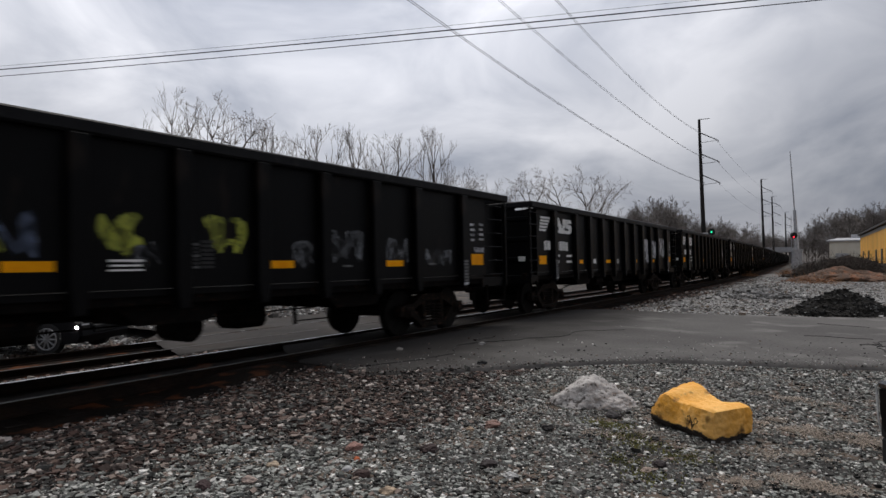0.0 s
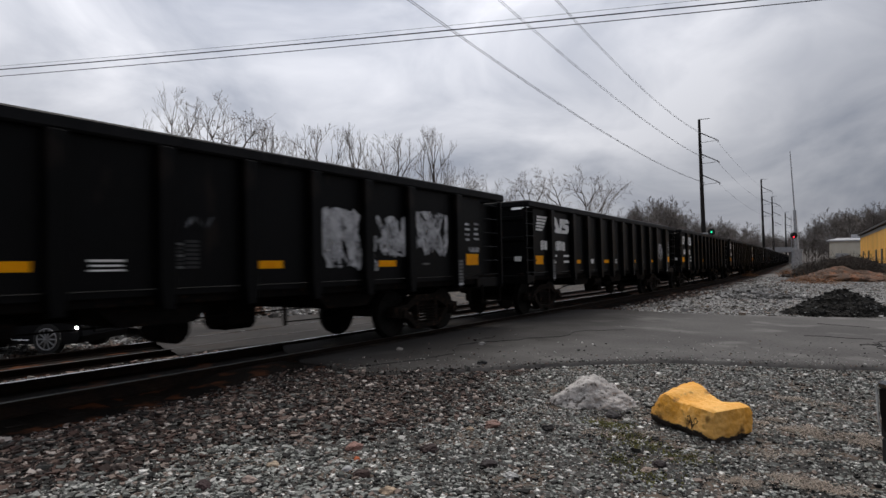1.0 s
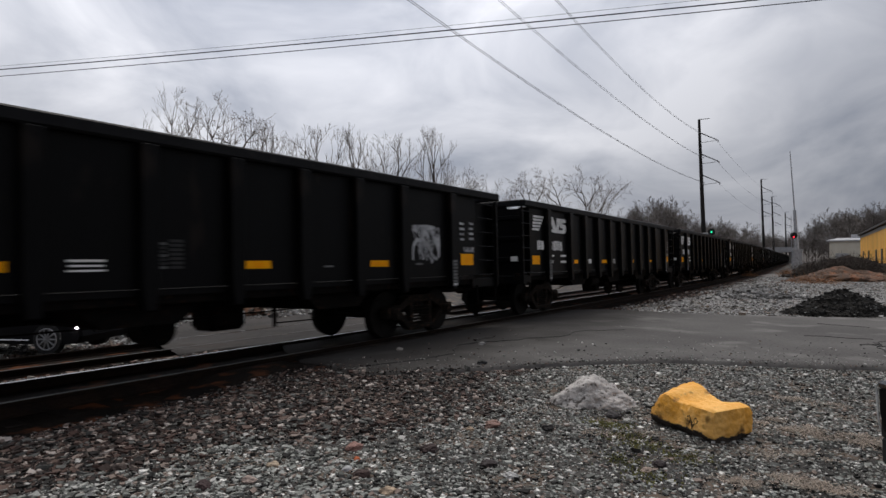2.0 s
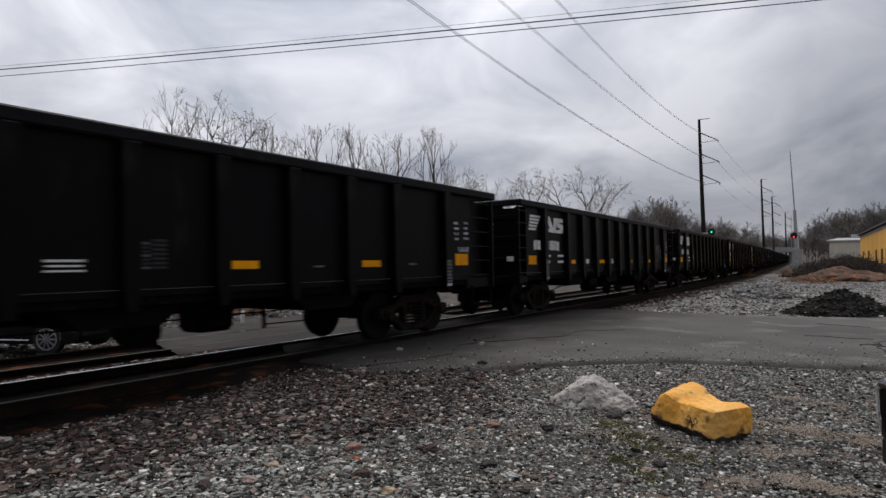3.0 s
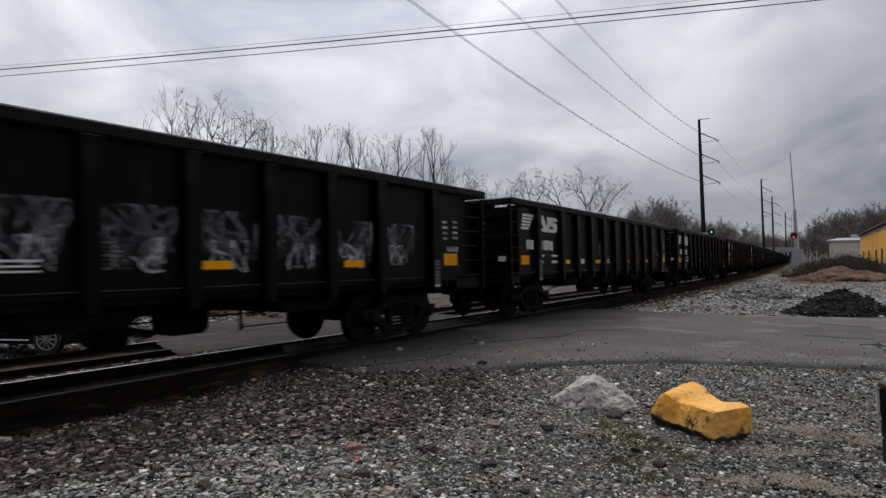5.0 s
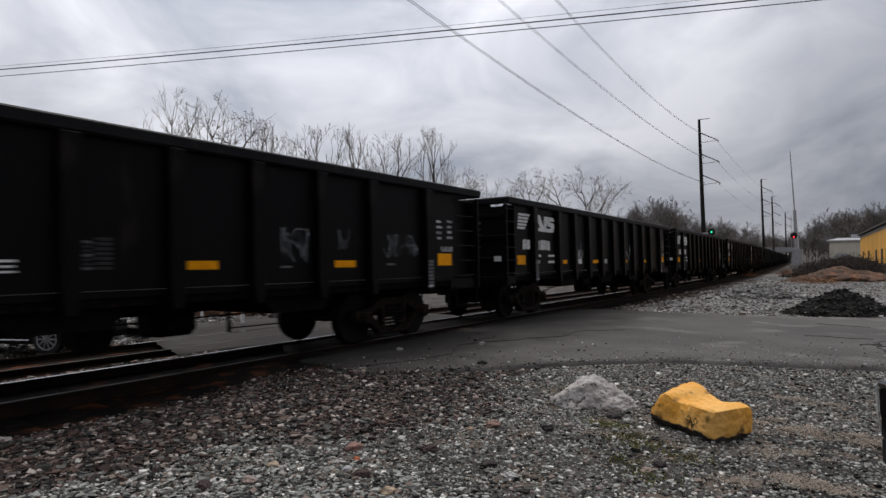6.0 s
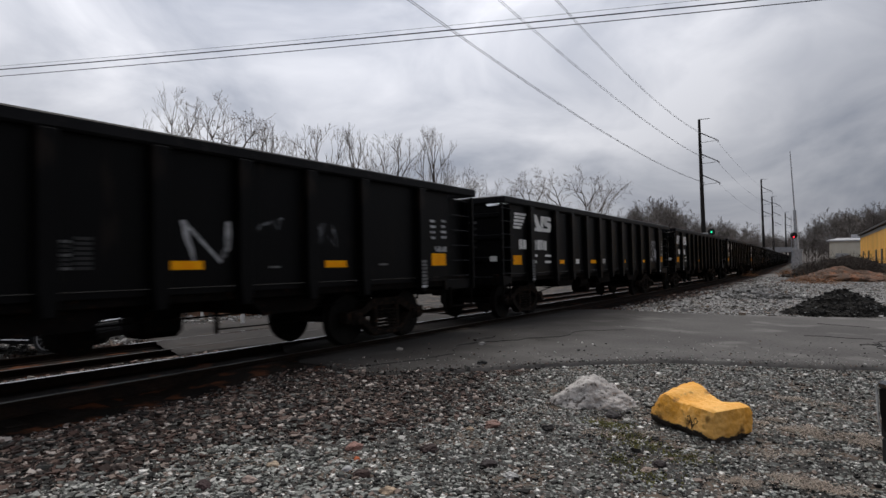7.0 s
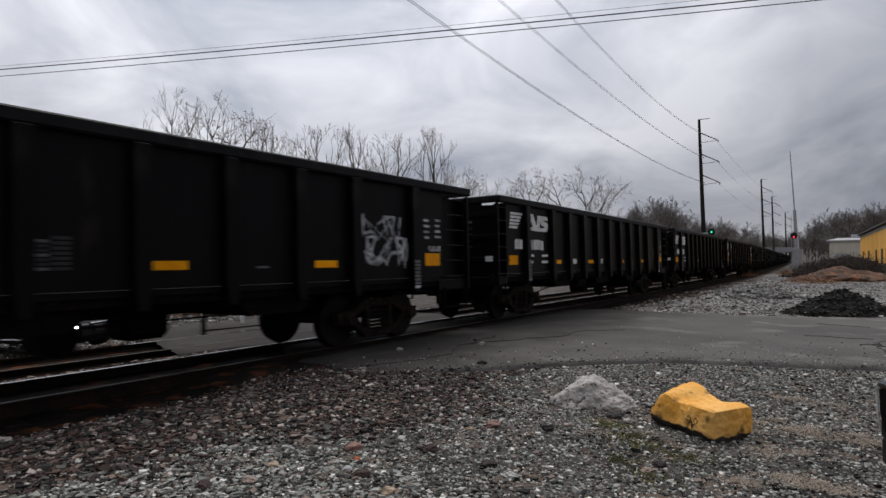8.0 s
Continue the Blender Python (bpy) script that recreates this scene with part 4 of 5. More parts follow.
def build_painted_rock():
    """A long block with a hollowed top, painted yellow down to a ragged bare foot, coloured dark for the shade under
    it.
    """
    bm = bmesh.new()
    bmesh.ops.create_cube(bm, size=1.0)
    bmesh.ops.subdivide_edges(bm, edges=bm.edges[:], cuts=34, use_grid_fill=True)
    L, W = 0.8, 0.5
    for v in bm.verts:
        u, w, h = v.co.x * 2, v.co.y * 2, v.co.z + 0.5
        back, front = (1 + w) / 2, (1 - w) / 2
        # a saddle: a peak at one back corner, a dip across the middle, low ends
        top = 0.305 + 0.11 * back * math.exp(-((u + 0.95) / 0.75) ** 4) + 0.055 * front * math.exp(-((u + 0.62) / 0.3) ** 2)
        top += 0.012 * back - 0.02 * math.exp(-((u - 0.15) / 0.4) ** 2) * math.exp(-(w / 0.7) ** 2) + 0.015 * max(0.0, u)
        top -= 0.05 * max(0.0, -u - 0.8) / 0.2 * (0.5 + 0.5 * front)
        x = u * L / 2 + 0.05 * front * max(0.0, -u) * h
        hollow = math.exp(-((u - 0.1) / 0.55) ** 2)
        y = w * W / 2 + 0.075 * hollow * front * max(0.0, h - 0.35)
        y -= 0.05 * back * hollow
        # worn corners
        x *= 1 - 0.05 * abs(w) ** 6 - 0.02 * h ** 8
        y *= 1 - 0.07 * abs(u) ** 6 - 0.03 * h ** 8
        z = 0.03 + h * top - 0.014 * h * (abs(u) ** 8 + abs(w) ** 8)
        if h < 0.3:
            k = (0.3 - h) / 0.3
            x, y = x * (1 - 0.08 * k), y * (1 - 0.36 * k)
            z -= 0.03 * k
        p = Vector((x, y, z))
        n = noise.noise(p * 3.6) * 0.022 + noise.noise(p * 9) * 0.016 + noise.noise(p * 24) * 0.009
        n += 0.035 * (noise.voronoi(p * 4.5)[0][0] - 0.35) - 0.02 * min(0.25, noise.voronoi(p * 7)[0][1] - noise.voronoi(p * 7)[0][0])
        v.co = p + (p - Vector((0, 0, 0.14))).normalized() * n
    bm.normal_update()
    for e in bm.edges:
        e.smooth = e.calc_face_angle(0.0) < 0.42
    for f in bm.faces:
        c = f.calc_center_median()
        edge = 0.132 + 0.05 * noise.noise(Vector((c.x * 5, c.y * 5, 1))) + 0.025 * noise.noise(Vector((c.x * 17, c.y * 17, 2))) - 0.05 * c.x
        f.material_index = 1 if c.z < edge else 0
    rock = thing("painted_rock", bm, [M_PAINT_ROCK, M_ROCK_SHADE], "large boulder painted yellow with black scribbles, on gravel", "rock", smooth=True)
    rock.matrix_basis = pose(-1.215, 6.1, -0.085, 0, 0, -33)
    rg = random.Random(5)
    for cx, cz, n, s in ((0.12, 0.2, 10, 0.05), (0.1, 0.15, 8, 0.045), (-0.33, 0.24, 5, 0.025)):
        pts, a = [], 1.0
        x, z = cx, cz
        for i in range(n * 2):
            # the stroke follows the front face
            hit, loc, nor, _ = rock.ray_cast(Vector((x, -1, z)), Vector((0, 1, 0)))
            if hit:
                pts.append(loc + nor * 0.003)
            a += rg.uniform(-1.6, 1.6)
            x, z = cx + (x - cx) * 0.8 + s * 0.5 * math.cos(a), cz + (z - cz) * 0.8 + s * 0.5 * math.sin(a)
        if len(pts) > 3:
            part("scribble", tube(pts, 0.003, 4), M_CRACK, rock, "black scribbled mark")


HEAP_STONES = []


def build_heaps():
    bm = lump(6, 0.5, 0.3, 0.34, 2, 0.16, 0.1)
    pits = set()
    for v in bm.verts:
        v.co.z *= 1.0 - 0.42 * min(1, abs(v.co.x + 0.1) / 0.45)
        p = v.co.copy()
        v.co += p.normalized() * (0.022 * noise.noise(p * 9) + 0.012 * noise.noise(p * 24) + 0.007 * noise.noise(p * 60))
        for scale, size, depth in ((17, 0.26, 0.016), (38, 0.27, 0.009)):
            d = noise.voronoi(p * scale)[0][0]
            if d < size and noise.noise(p * 5 + Vector((3, 1, scale))) > -0.12:
                v.co -= p.normalized() * depth * (1 - d / size) ** 0.5
                pits.add(v)
    # faces inside the pits take a dark colour in place of their shade
    for f in bm.faces:
        f.material_index = 1 if all(v in pits for v in f.verts) else 0
    ob = thing("concrete_lump", bm, [M_CONCRETE, M_ROCK_SHADE], "pale pitted lump of broken concrete on gravel", "rock", smooth=True)
    ob.matrix_basis = pose(-2.40, 6.56, -0.06, 0, 0, 30)
    bm = lump(5, 1.6, 1.2, 0.86, 7, 0.2, 0.05)
    for v in bm.verts:
        v.co.z *= max(0.05, 1.0 - 0.72 * min(1, math.hypot(v.co.x, v.co.y) / 1.5))
        v.co.z += 0.07 * noise.noise(v.co * 4) + 0.05 * noise.noise(v.co * 11) + 0.03 * noise.noise(v.co * 23)
    HEAP_STONES.append((M_CLOD, Matrix(pose(-0.35, 21.3, -0.12, 0, 0, 20)), [v.co.copy() for v in bm.verts if v.co.z > 0.03], 0.035, 2600, "clods"))
    ob = thing("mulch_mound", bm, M_MULCH, "low dark heap of wet mulch and spoil", "heap")
    ob.matrix_basis = pose(-0.35, 21.3, -0.12, 0, 0, 20)
    for k, (px, py, dep, sx, sy, sz, seed, mat, name, label) in enumerate((
            (1345, 530, 25.5, 2.2, 1.6, 0.55, 11, M_STONE_FAR, "stone_heap", "low spread heap of pale crushed stone"),
            (1484, 498, 45, 3.4, 2.4, 1.08, 13, M_EARTH, "earth_mound", "brown earth mound overgrown with dead brush"),
            (1570, 497, 53, 4.5, 3.0, 1.35, 17, M_BRUSHSOIL, "earth_mound", "dark earth mound covered with dead brush"),
            (1502, 499, 52.5, 4.8, 2.6, 2.05, 29, M_BRUSHSOIL, "earth_mound", "dark earth mound covered with dead brush"),
            (1528, 498, 46, 3.0, 2.2, 0.8, 31, M_EARTH, "earth_mound", "brown earth mound overgrown with dead brush"),
            (1432, 500, 44, 1.9, 1.6, 0.42, 19, M_EARTH, "earth_mound", "low brown earth mound beside gravel"))):
        p = ray_place(px, py, dep)
        bm = lump(5, sx, sy, sz, seed, 0.3, 0.05)
        for v in bm.verts:
            v.co.z *= max(0.03, 1.0 - 0.5 * min(1, math.hypot(v.co.x / sx, v.co.y / sy)))
            v.co.z += 0.05 * noise.noise(v.co * 3) + 0.03 * noise.noise(v.co * 9)
        if mat is M_STONE_FAR:
            HEAP_STONES.append((M_STONE_FAR, pose(p.x, p.y, -0.12, 0, 0, 25), [v.co.copy() for v in bm.verts if v.co.z > 0.02], 0.045, 3000, "loose_stone"))
        else:
            HEAP_STONES.append((M_CLOD_BROWN if mat is M_EARTH else M_CLOD, pose(p.x, p.y, -0.12, 0, 0, 25), [v.co.copy() for v in bm.verts if v.co.z > 0.02], 0.03, 1800, "earth_clods"))
        ob = thing(name, bm, mat if mat is not M_STONE_FAR else material("crushed_stone_heap", (0.07, 0.07, 0.07), (0.24, 0.235, 0.23), 0.95, scale=3, fine=18, bump=1.0), label, "heap")
        ob.matrix_basis = pose(p.x, p.y, -0.12, 0, 0, 25)


def pebbles(name, places, mat, label, seed, fine=False):
    """Many loose stones in one mesh: places of (x, y, z, size)."""
    bm = bmesh.new()
    if fine:
        bmesh.ops.create_icosphere(bm, subdivisions=1, radius=1.0)
    else:
        bmesh.ops.create_cube(bm, size=1.3)
    bm.verts.ensure_lookup_table()
    base = np.array([v.co for v in bm.verts])
    tri = np.array([[v.index for v in f.verts] for f in bm.faces])
    bm.free()
    rg = np.random.default_rng(seed)
    n = len(places)
    p = np.array(places)
    co = base[None] * (1 + rg.uniform(-0.35, 0.35, (n, len(base), 1)))
    co = co * np.stack([rg.uniform(0.7, 1.5, n), rg.uniform(0.6, 1.1, n), rg.uniform(0.35, 0.75, n)], 1)[:, None]
    a = rg.uniform(0, 6.283, n)
    t = rg.uniform(-0.5, 0.5, n)
    y = co[:, :, 1] * np.cos(t)[:, None] - co[:, :, 2] * np.sin(t)[:, None]
    z = co[:, :, 1] * np.sin(t)[:, None] + co[:, :, 2] * np.cos(t)[:, None]
    x = co[:, :, 0] * np.cos(a)[:, None] - y * np.sin(a)[:, None]
    y = co[:, :, 0] * np.sin(a)[:, None] + y * np.cos(a)[:, None]
    co = np.stack([x, y, z], 2) * p[:, 3][:, None, None] + p[:, None, :3]
    faces = (tri[None] + (np.arange(n) * len(base))[:, None, None]).reshape(-1, tri.shape[1])
    ob = new(name, raw_mesh(name, co.reshape(-1, 3), faces, mat))
    return tagged(ob, label, "gravel", kind="stuff")


def scatter():
    rg = random.Random(3)
    grey, brown, far, far_brown = [], [], [], []
    while len(grey) + len(brown) < 105000:
        y = 1.2 + 11.5 * rg.random() ** 1.25
        x = rg.uniform(-7.4, 1.6)
        if math.atan2(-x, y) > 1.28 or math.atan2(x, y) > 0.12:
            continue
        rz = road_zone(x, y)
        if rz > 0 and rg.random() > (0.5 if x < -5.0 else 0.25) * math.exp(-rz * 5.0) + 0.004:
            continue
        off = track_offset(x, y)
        if off < 2.4 and rg.random() > (off - 1.6) / 0.8:
            continue
        z = road_z(x) if rz > 0 else ground_z(x, y)
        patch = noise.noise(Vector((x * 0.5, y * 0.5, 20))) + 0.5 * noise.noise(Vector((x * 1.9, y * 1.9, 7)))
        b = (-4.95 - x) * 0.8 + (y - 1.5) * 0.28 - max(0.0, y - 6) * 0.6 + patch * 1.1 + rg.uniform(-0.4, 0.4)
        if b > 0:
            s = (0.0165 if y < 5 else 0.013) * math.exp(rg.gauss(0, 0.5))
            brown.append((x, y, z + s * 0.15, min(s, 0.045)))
        else:
            s = (0.013 if y < 3.6 else 0.0098) * math.exp(rg.gauss(0, 0.45))
            grey.append((x, y, z + s * 0.15, min(s, 0.035)))
    n_grey = len(grey)
    while len(grey) < n_grey + 900:
        x, y = rg.uniform(-6.2, 1.0), rg.uniform(5.5, 14.5)
        rz = road_zone(x, y)
        if rz < 0.02 or y > 16 or rg.random() > math.exp(-rz * 0.9):
            continue
        s = 0.0075 * math.exp(rg.gauss(0, 0.5))
        grey.append((x, y, road_z(x) + 0.008 + s * 0.2, min(s, 0.022)))
    pebbles("gravel", grey, M_STONE_GREY, "loose grey gravel covering the ground", 1)
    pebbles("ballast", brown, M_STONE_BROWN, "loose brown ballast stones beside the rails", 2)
    while len(far) + len(far_brown) < 24000:
        y = 18.5 + 45 * rg.random() ** 1.6
        x = rg.uniform(-7.5, 3)
        off = track_offset(x, y)
        if off < 1.5 or road_zone(x, y) > 0.15 or math.atan2(x, y) > 0.1:
            continue
        s = 0.022 * math.exp(rg.gauss(0, 0.5))
        dirt = off < 2.7 + 1.8 * noise.noise(Vector((x * 0.4, y * 0.2, 5))) + rg.uniform(-0.8, 0.8)
        (far_brown if dirt else far).append((x, y, ground_z(x, y) + s * 0.2, s))
    n_far = len(far)
    while len(far) < n_far + 2600:
        x, y = rg.uniform(-24, -17), rg.uniform(1.5, 9.6)
        s = 0.045 * math.exp(rg.gauss(0, 0.4))
        far.append((x, y, ground_z(x, y) + s * 0.2, s))
    while len(far) < n_far + 8200:
        x, y = rg.uniform(-29, -15.6), rg.uniform(9.0, 23.5)
        edge = -16.6 + 0.8 * noise.noise(Vector((y * 0.5, 2, 0)))
        if x > edge or rg.random() > min(1.0, (edge - x) / 1.2 + 0.1):
            continue
        s = 0.045 * math.exp(rg.gauss(0, 0.4))
        far.append((x, y, (road_z(x) if road_zone(x, y) > 0 else ground_z(x, y)) + s * 0.2, s))
    # darker stones beyond the train: their colour stands in for its shadow
    n_dirt = len(far_brown)
    while len(far_brown) < n_dirt + 6400:
        y, off = rg.uniform(-1, 30), rg.choice((rg.uniform(-3.4, -1.9), rg.uniform(-9, -6.7)))
        x = TRACK_X + off
        if road_zone(x, y) > 0:
            continue
        s = 0.035 * math.exp(rg.gauss(0, 0.3))
        far_brown.append((x, y, ground_z(x, y) + s * 0.2, s))
    pebbles("dirty_ballast", far_brown, M_STONE_DIRT_SHADE, "brown ballast beside the rails, part dirt, part painted train shade", 4)
    pebbles("crushed_stone", far, M_STONE_FAR, "pale crushed stone along the tracks", 3)
    for i, (mat, m, pts, size, n, name) in enumerate(HEAP_STONES):
        places = []
        for _ in range(n):
            a, b = rg.choice(pts), rg.choice((-1, 1)) * size * rg.random()
            w = m @ (a + Vector((b, size * rg.uniform(-1, 1), 0)))
            places.append((w.x, w.y, w.z, size * math.exp(rg.gauss(-0.3, 0.45))))
        pebbles(name, places, mat, "loose pieces lying on the heap", 10 + i)
    # single larger stones
    for px, py, r, col in ((627, 793, 0.06, (0.3, 0.17, 0.14)), (483, 825, 0.04, (0.42, 0.33, 0.24)), (905, 847, 0.04, (0.5, 0.49, 0.48)), (686, 876, 0.045, (0.5, 0.38, 0.27)), (871, 757, 0.06, (0.26, 0.16, 0.13)), (632, 815, 0.025, (0.5, 0.13, 0.05)), (833, 763, 0.03, (0.36, 0.27, 0.19)), (760, 800, 0.06, (0.05, 0.032, 0.03)), (614, 836, 0.035, (0.42, 0.42, 0.42)), (640, 845, 0.05, (0.07, 0.045, 0.04)), (865, 826, 0.05, (0.045, 0.035, 0.035)), (1167, 825, 0.05, (0.04, 0.03, 0.03)), (1145, 833, 0.035, (0.35, 0.27, 0.22)), (1085, 740, 0.06, (0.05, 0.045, 0.045)), (210, 830, 0.05, (0.05, 0.035, 0.03)), (440, 855, 0.045, (0.36, 0.28, 0.24)), (360, 865, 0.05, (0.05, 0.03, 0.03)), (137, 812, 0.03, (0.5, 0.48, 0.45)), (970, 765, 0.05, (0.03, 0.026, 0.026)), (853, 648, 0.06, (0.03, 0.03, 0.03)), (640, 660, 0.05, (0.2, 0.18, 0.16)), (708, 623, 0.05, (0.25, 0.23, 0.21)), (853, 613, 0.05, (0.28, 0.27, 0.26))):
        d = ray_place(px, py, 1.0) - Vector(EYE)
        p = Vector(EYE) + d * ((-0.03 - EYE[2]) / d.z)
        m = material("single_stone", tuple(c * 0.75 for c in col), tuple(min(1, c * 1.15) for c in col), 0.85, scale=20, fine=90, bump=0.4)
        ob = thing("stone", lump(3, r * 1.3, r, r * 0.7, px * 0.1, 0.4, 0.6), m, "single larger stone lying on the gravel", "stone", "larger stones")
        ob.matrix_basis = pose(p.x, p.y, max(ground_z(p.x, p.y), road_z(p.x) if road_zone(p.x, p.y) > 0 else -9) + r * 0.3, 0, 0, px % 90)


def build_tufts():
    """Flattened patches of straw-coloured dead grass."""
    rg = random.Random(9)
    verts, faces = [], []
    for px, py, n, spread in ((1400, 705, 90, 0.3), (1440, 712, 70, 0.3), (1395, 757, 130, 0.28), (1450, 770, 220, 0.35), (1500, 780, 160, 0.35), (1540, 788, 80, 0.25), (1430, 805, 60, 0.22), (1450, 862, 170, 0.22), (1400, 855, 90, 0.2), (1310, 855, 80, 0.16), (1070, 775, 40, 0.2), (1130, 770, 30, 0.2), (1345, 805, 50, 0.2)):
        d = ray_place(px, py, 1.0) - Vector(EYE)
        c = Vector(EYE) + d * ((-0.03 - EYE[2]) / d.z)
        clumps = [(c.x + rg.gauss(0, spread * 0.6), c.y + rg.gauss(0, spread * 0.3), rg.uniform(0.025, 0.09)) for _ in range(7)]
        for _ in range(int(n * 2.6)):
            ux, uy, us = rg.choice(clumps)
            x, y = ux + rg.gauss(0, us), uy + rg.gauss(0, us * 0.6)
            z = ground_z(x, y)
            a, L = rg.uniform(0, 6.283), rg.uniform(0.03, 0.08)
            up = rg.uniform(0.002, 0.02)
            w = 0.0022
            dx, dy = math.cos(a), math.sin(a)
            k = len(verts)
            verts += [(x - dy * w, y + dx * w, z + 0.012), (x + dy * w, y - dx * w, z + 0.012), (x + dx * L * 0.6 + dy * w, y + dy * L * 0.6 - dx * w, z + 0.014 + up), (x + dx * L * 0.6 - dy * w, y + dy * L * 0.6 + dx * w, z + 0.014 + up), (x + dx * L, y + dy * L, z + 0.014 + up * 0.6), (x + dx * L, y + dy * L, z + 0.016 + up * 0.6)]
            faces += [(k, k + 1, k + 2, k + 3), (k + 3, k + 2, k + 4, k + 5)]
    tagged(new("dry_grass", raw_mesh("dry_grass", verts, faces, M_STRAW)), "flattened straw-coloured dead grass in the gravel", "grass", kind="stuff")


def build_moss():
    """Thin yellow-green moss between the stones."""
    rg = random.Random(14)
    verts, faces = [], []
    for cx, cy, n in ((-1.95, 5.75, 260), (-1.7, 5.45, 200), (-1.5, 5.3, 120), (-1.15, 5.2, 160), (-1.55, 4.85, 140), (-1.25, 4.6, 120)):
        for _ in range(n):
            x, y = cx + rg.gauss(0, 0.11), cy + rg.gauss(0, 0.09)
            z, a, k = ground_z(x, y) + 0.006, rg.uniform(0, 6.283), len(verts)
            r, up = rg.uniform(0.004, 0.011), rg.uniform(0.006, 0.014)
            ring = [(x + r * math.cos(a + i * 1.571), y + r * math.sin(a + i * 1.571), z) for i in range(4)]
            verts += ring + [(px * 0.5 + x * 0.5, py * 0.5 + y * 0.5, z + up) for px, py, _ in ring]
            faces += [(k + i, k + (i + 1) % 4, k + 4 + (i + 1) % 4, k + 4 + i) for i in range(4)] + [(k + 4, k + 5, k + 6, k + 7)]
    tagged(new("moss", raw_mesh("moss", verts, faces, M_MOSS)), "thin yellow-green moss between grey gravel stones", "moss", kind="stuff")


# ---- trees ----
def grow(seed, height, spread, levels, n_kids, up, twig_min):
    """A bare tree: lists of limb segments (a, b, r0, r1) by order."""
    rg = random.Random(seed)
    trunk, twigs = [], []

    def limb(p, way, length, r, level):
        n = 5 if level < 2 else 3
        q = p
        kids = []
        for i in range(n):
            bend = 0.10 if level == 0 else 0.26
            way = (way + Vector((rg.uniform(-bend, bend), rg.uniform(-bend, bend), rg.uniform(-bend, bend) + up * (0.12 if level else 0.05)))).normalized()
            e = q + way * (length / n)
            r0, r1 = r * (1 - 0.8 * i / n), r * (1 - 0.8 * (i + 1) / n)
            (trunk if level < 2 else twigs).append((q, e, max(r0, twig_min), max(r1, twig_min * 0.7)))
            q = e
            if i >= (1 if level else 1):
                kids.append((Vector(q), Vector(way), (i + 1) / n))
        if level >= levels:
            return
        for _ in range(n_kids[level]):
            o, w, f = kids[rg.randrange(len(kids))]
            ang = rg.uniform(0, 6.283)
            side = w.orthogonal().normalized()
            side.rotate(Matrix.Rotation(ang, 3, w))
            nw = (w * rg.uniform(0.55, 1.1) + side * spread * rg.uniform(0.5, 1.1)).normalized()
            limb(o, nw, length * rg.uniform(0.42, 0.68) * (1.15 - 0.4 * f), r * (0.55 - 0.15 * f), level + 1)

    limb(Vector((0, 0, -0.3)), Vector((0, 0, 1)), height * 0.68, height * 0.014, 0)
    return trunk, twigs


def segments_mesh(name, segs, sides, mat):
    a = np.array([s[0] for s in segs])
    b = np.array([s[1] for s in segs])
    r0 = np.array([s[2] for s in segs])[:, None]
    r1 = np.array([s[3] for s in segs])[:, None]
    w = b - a
    w /= np.linalg.norm(w, axis=1, keepdims=True) + 1e-9
    ref = np.where(np.abs(w[:, 2:3]) > 0.9, [[1.0, 0, 0]], [[0, 0, 1.0]])
    u = np.cross(w, ref)
    u /= np.linalg.norm(u, axis=1, keepdims=True)
    v = np.cross(w, u)
    rows = []
    for p, r in ((a, r0), (b, r1)):
        for k in range(sides):
            t = 2 * math.pi * k / sides
            rows.append(p + (u * math.cos(t) + v * math.sin(t)) * r)
    verts = np.stack(rows, 1).reshape(-1, 3)
    base = np.arange(len(segs))[:, None] * (2 * sides)
    quads = np.concatenate([base + np.array([[k, (k + 1) % sides, sides + (k + 1) % sides, sides + k]]) for k in range(sides)], 0)
    return raw_mesh(name, verts, quads, mat)


def tree_kind(seed, height, spread, levels, kids, up, twig_min, mat, label, group):
    trunk, twigs = grow(seed, height, spread, levels, kids, up, twig_min)
    top = sorted(max(a.z, b.z) for a, b, _, _ in twigs)[-6]
    wide = sorted(math.hypot(b.x, b.y) for a, b, _, _ in twigs)[-12]
    k = 10 / top
    kw = k * min(1.0, 0.42 * top / wide) if spread < 0.85 else k
    sc = Matrix.Diagonal((kw, kw, k))
    trunk, twigs = [[(sc @ a, sc @ b, r0, r1) for a, b, r0, r1 in group_] for group_ in (trunk, twigs)]
    t = holder("tree", label, "tree", group)
    part("trunk", segments_mesh("trunk", trunk, 6, M_BARK), None, t)
    part("crown", segments_mesh("crown", twigs, 3, mat), None, t)
    return t


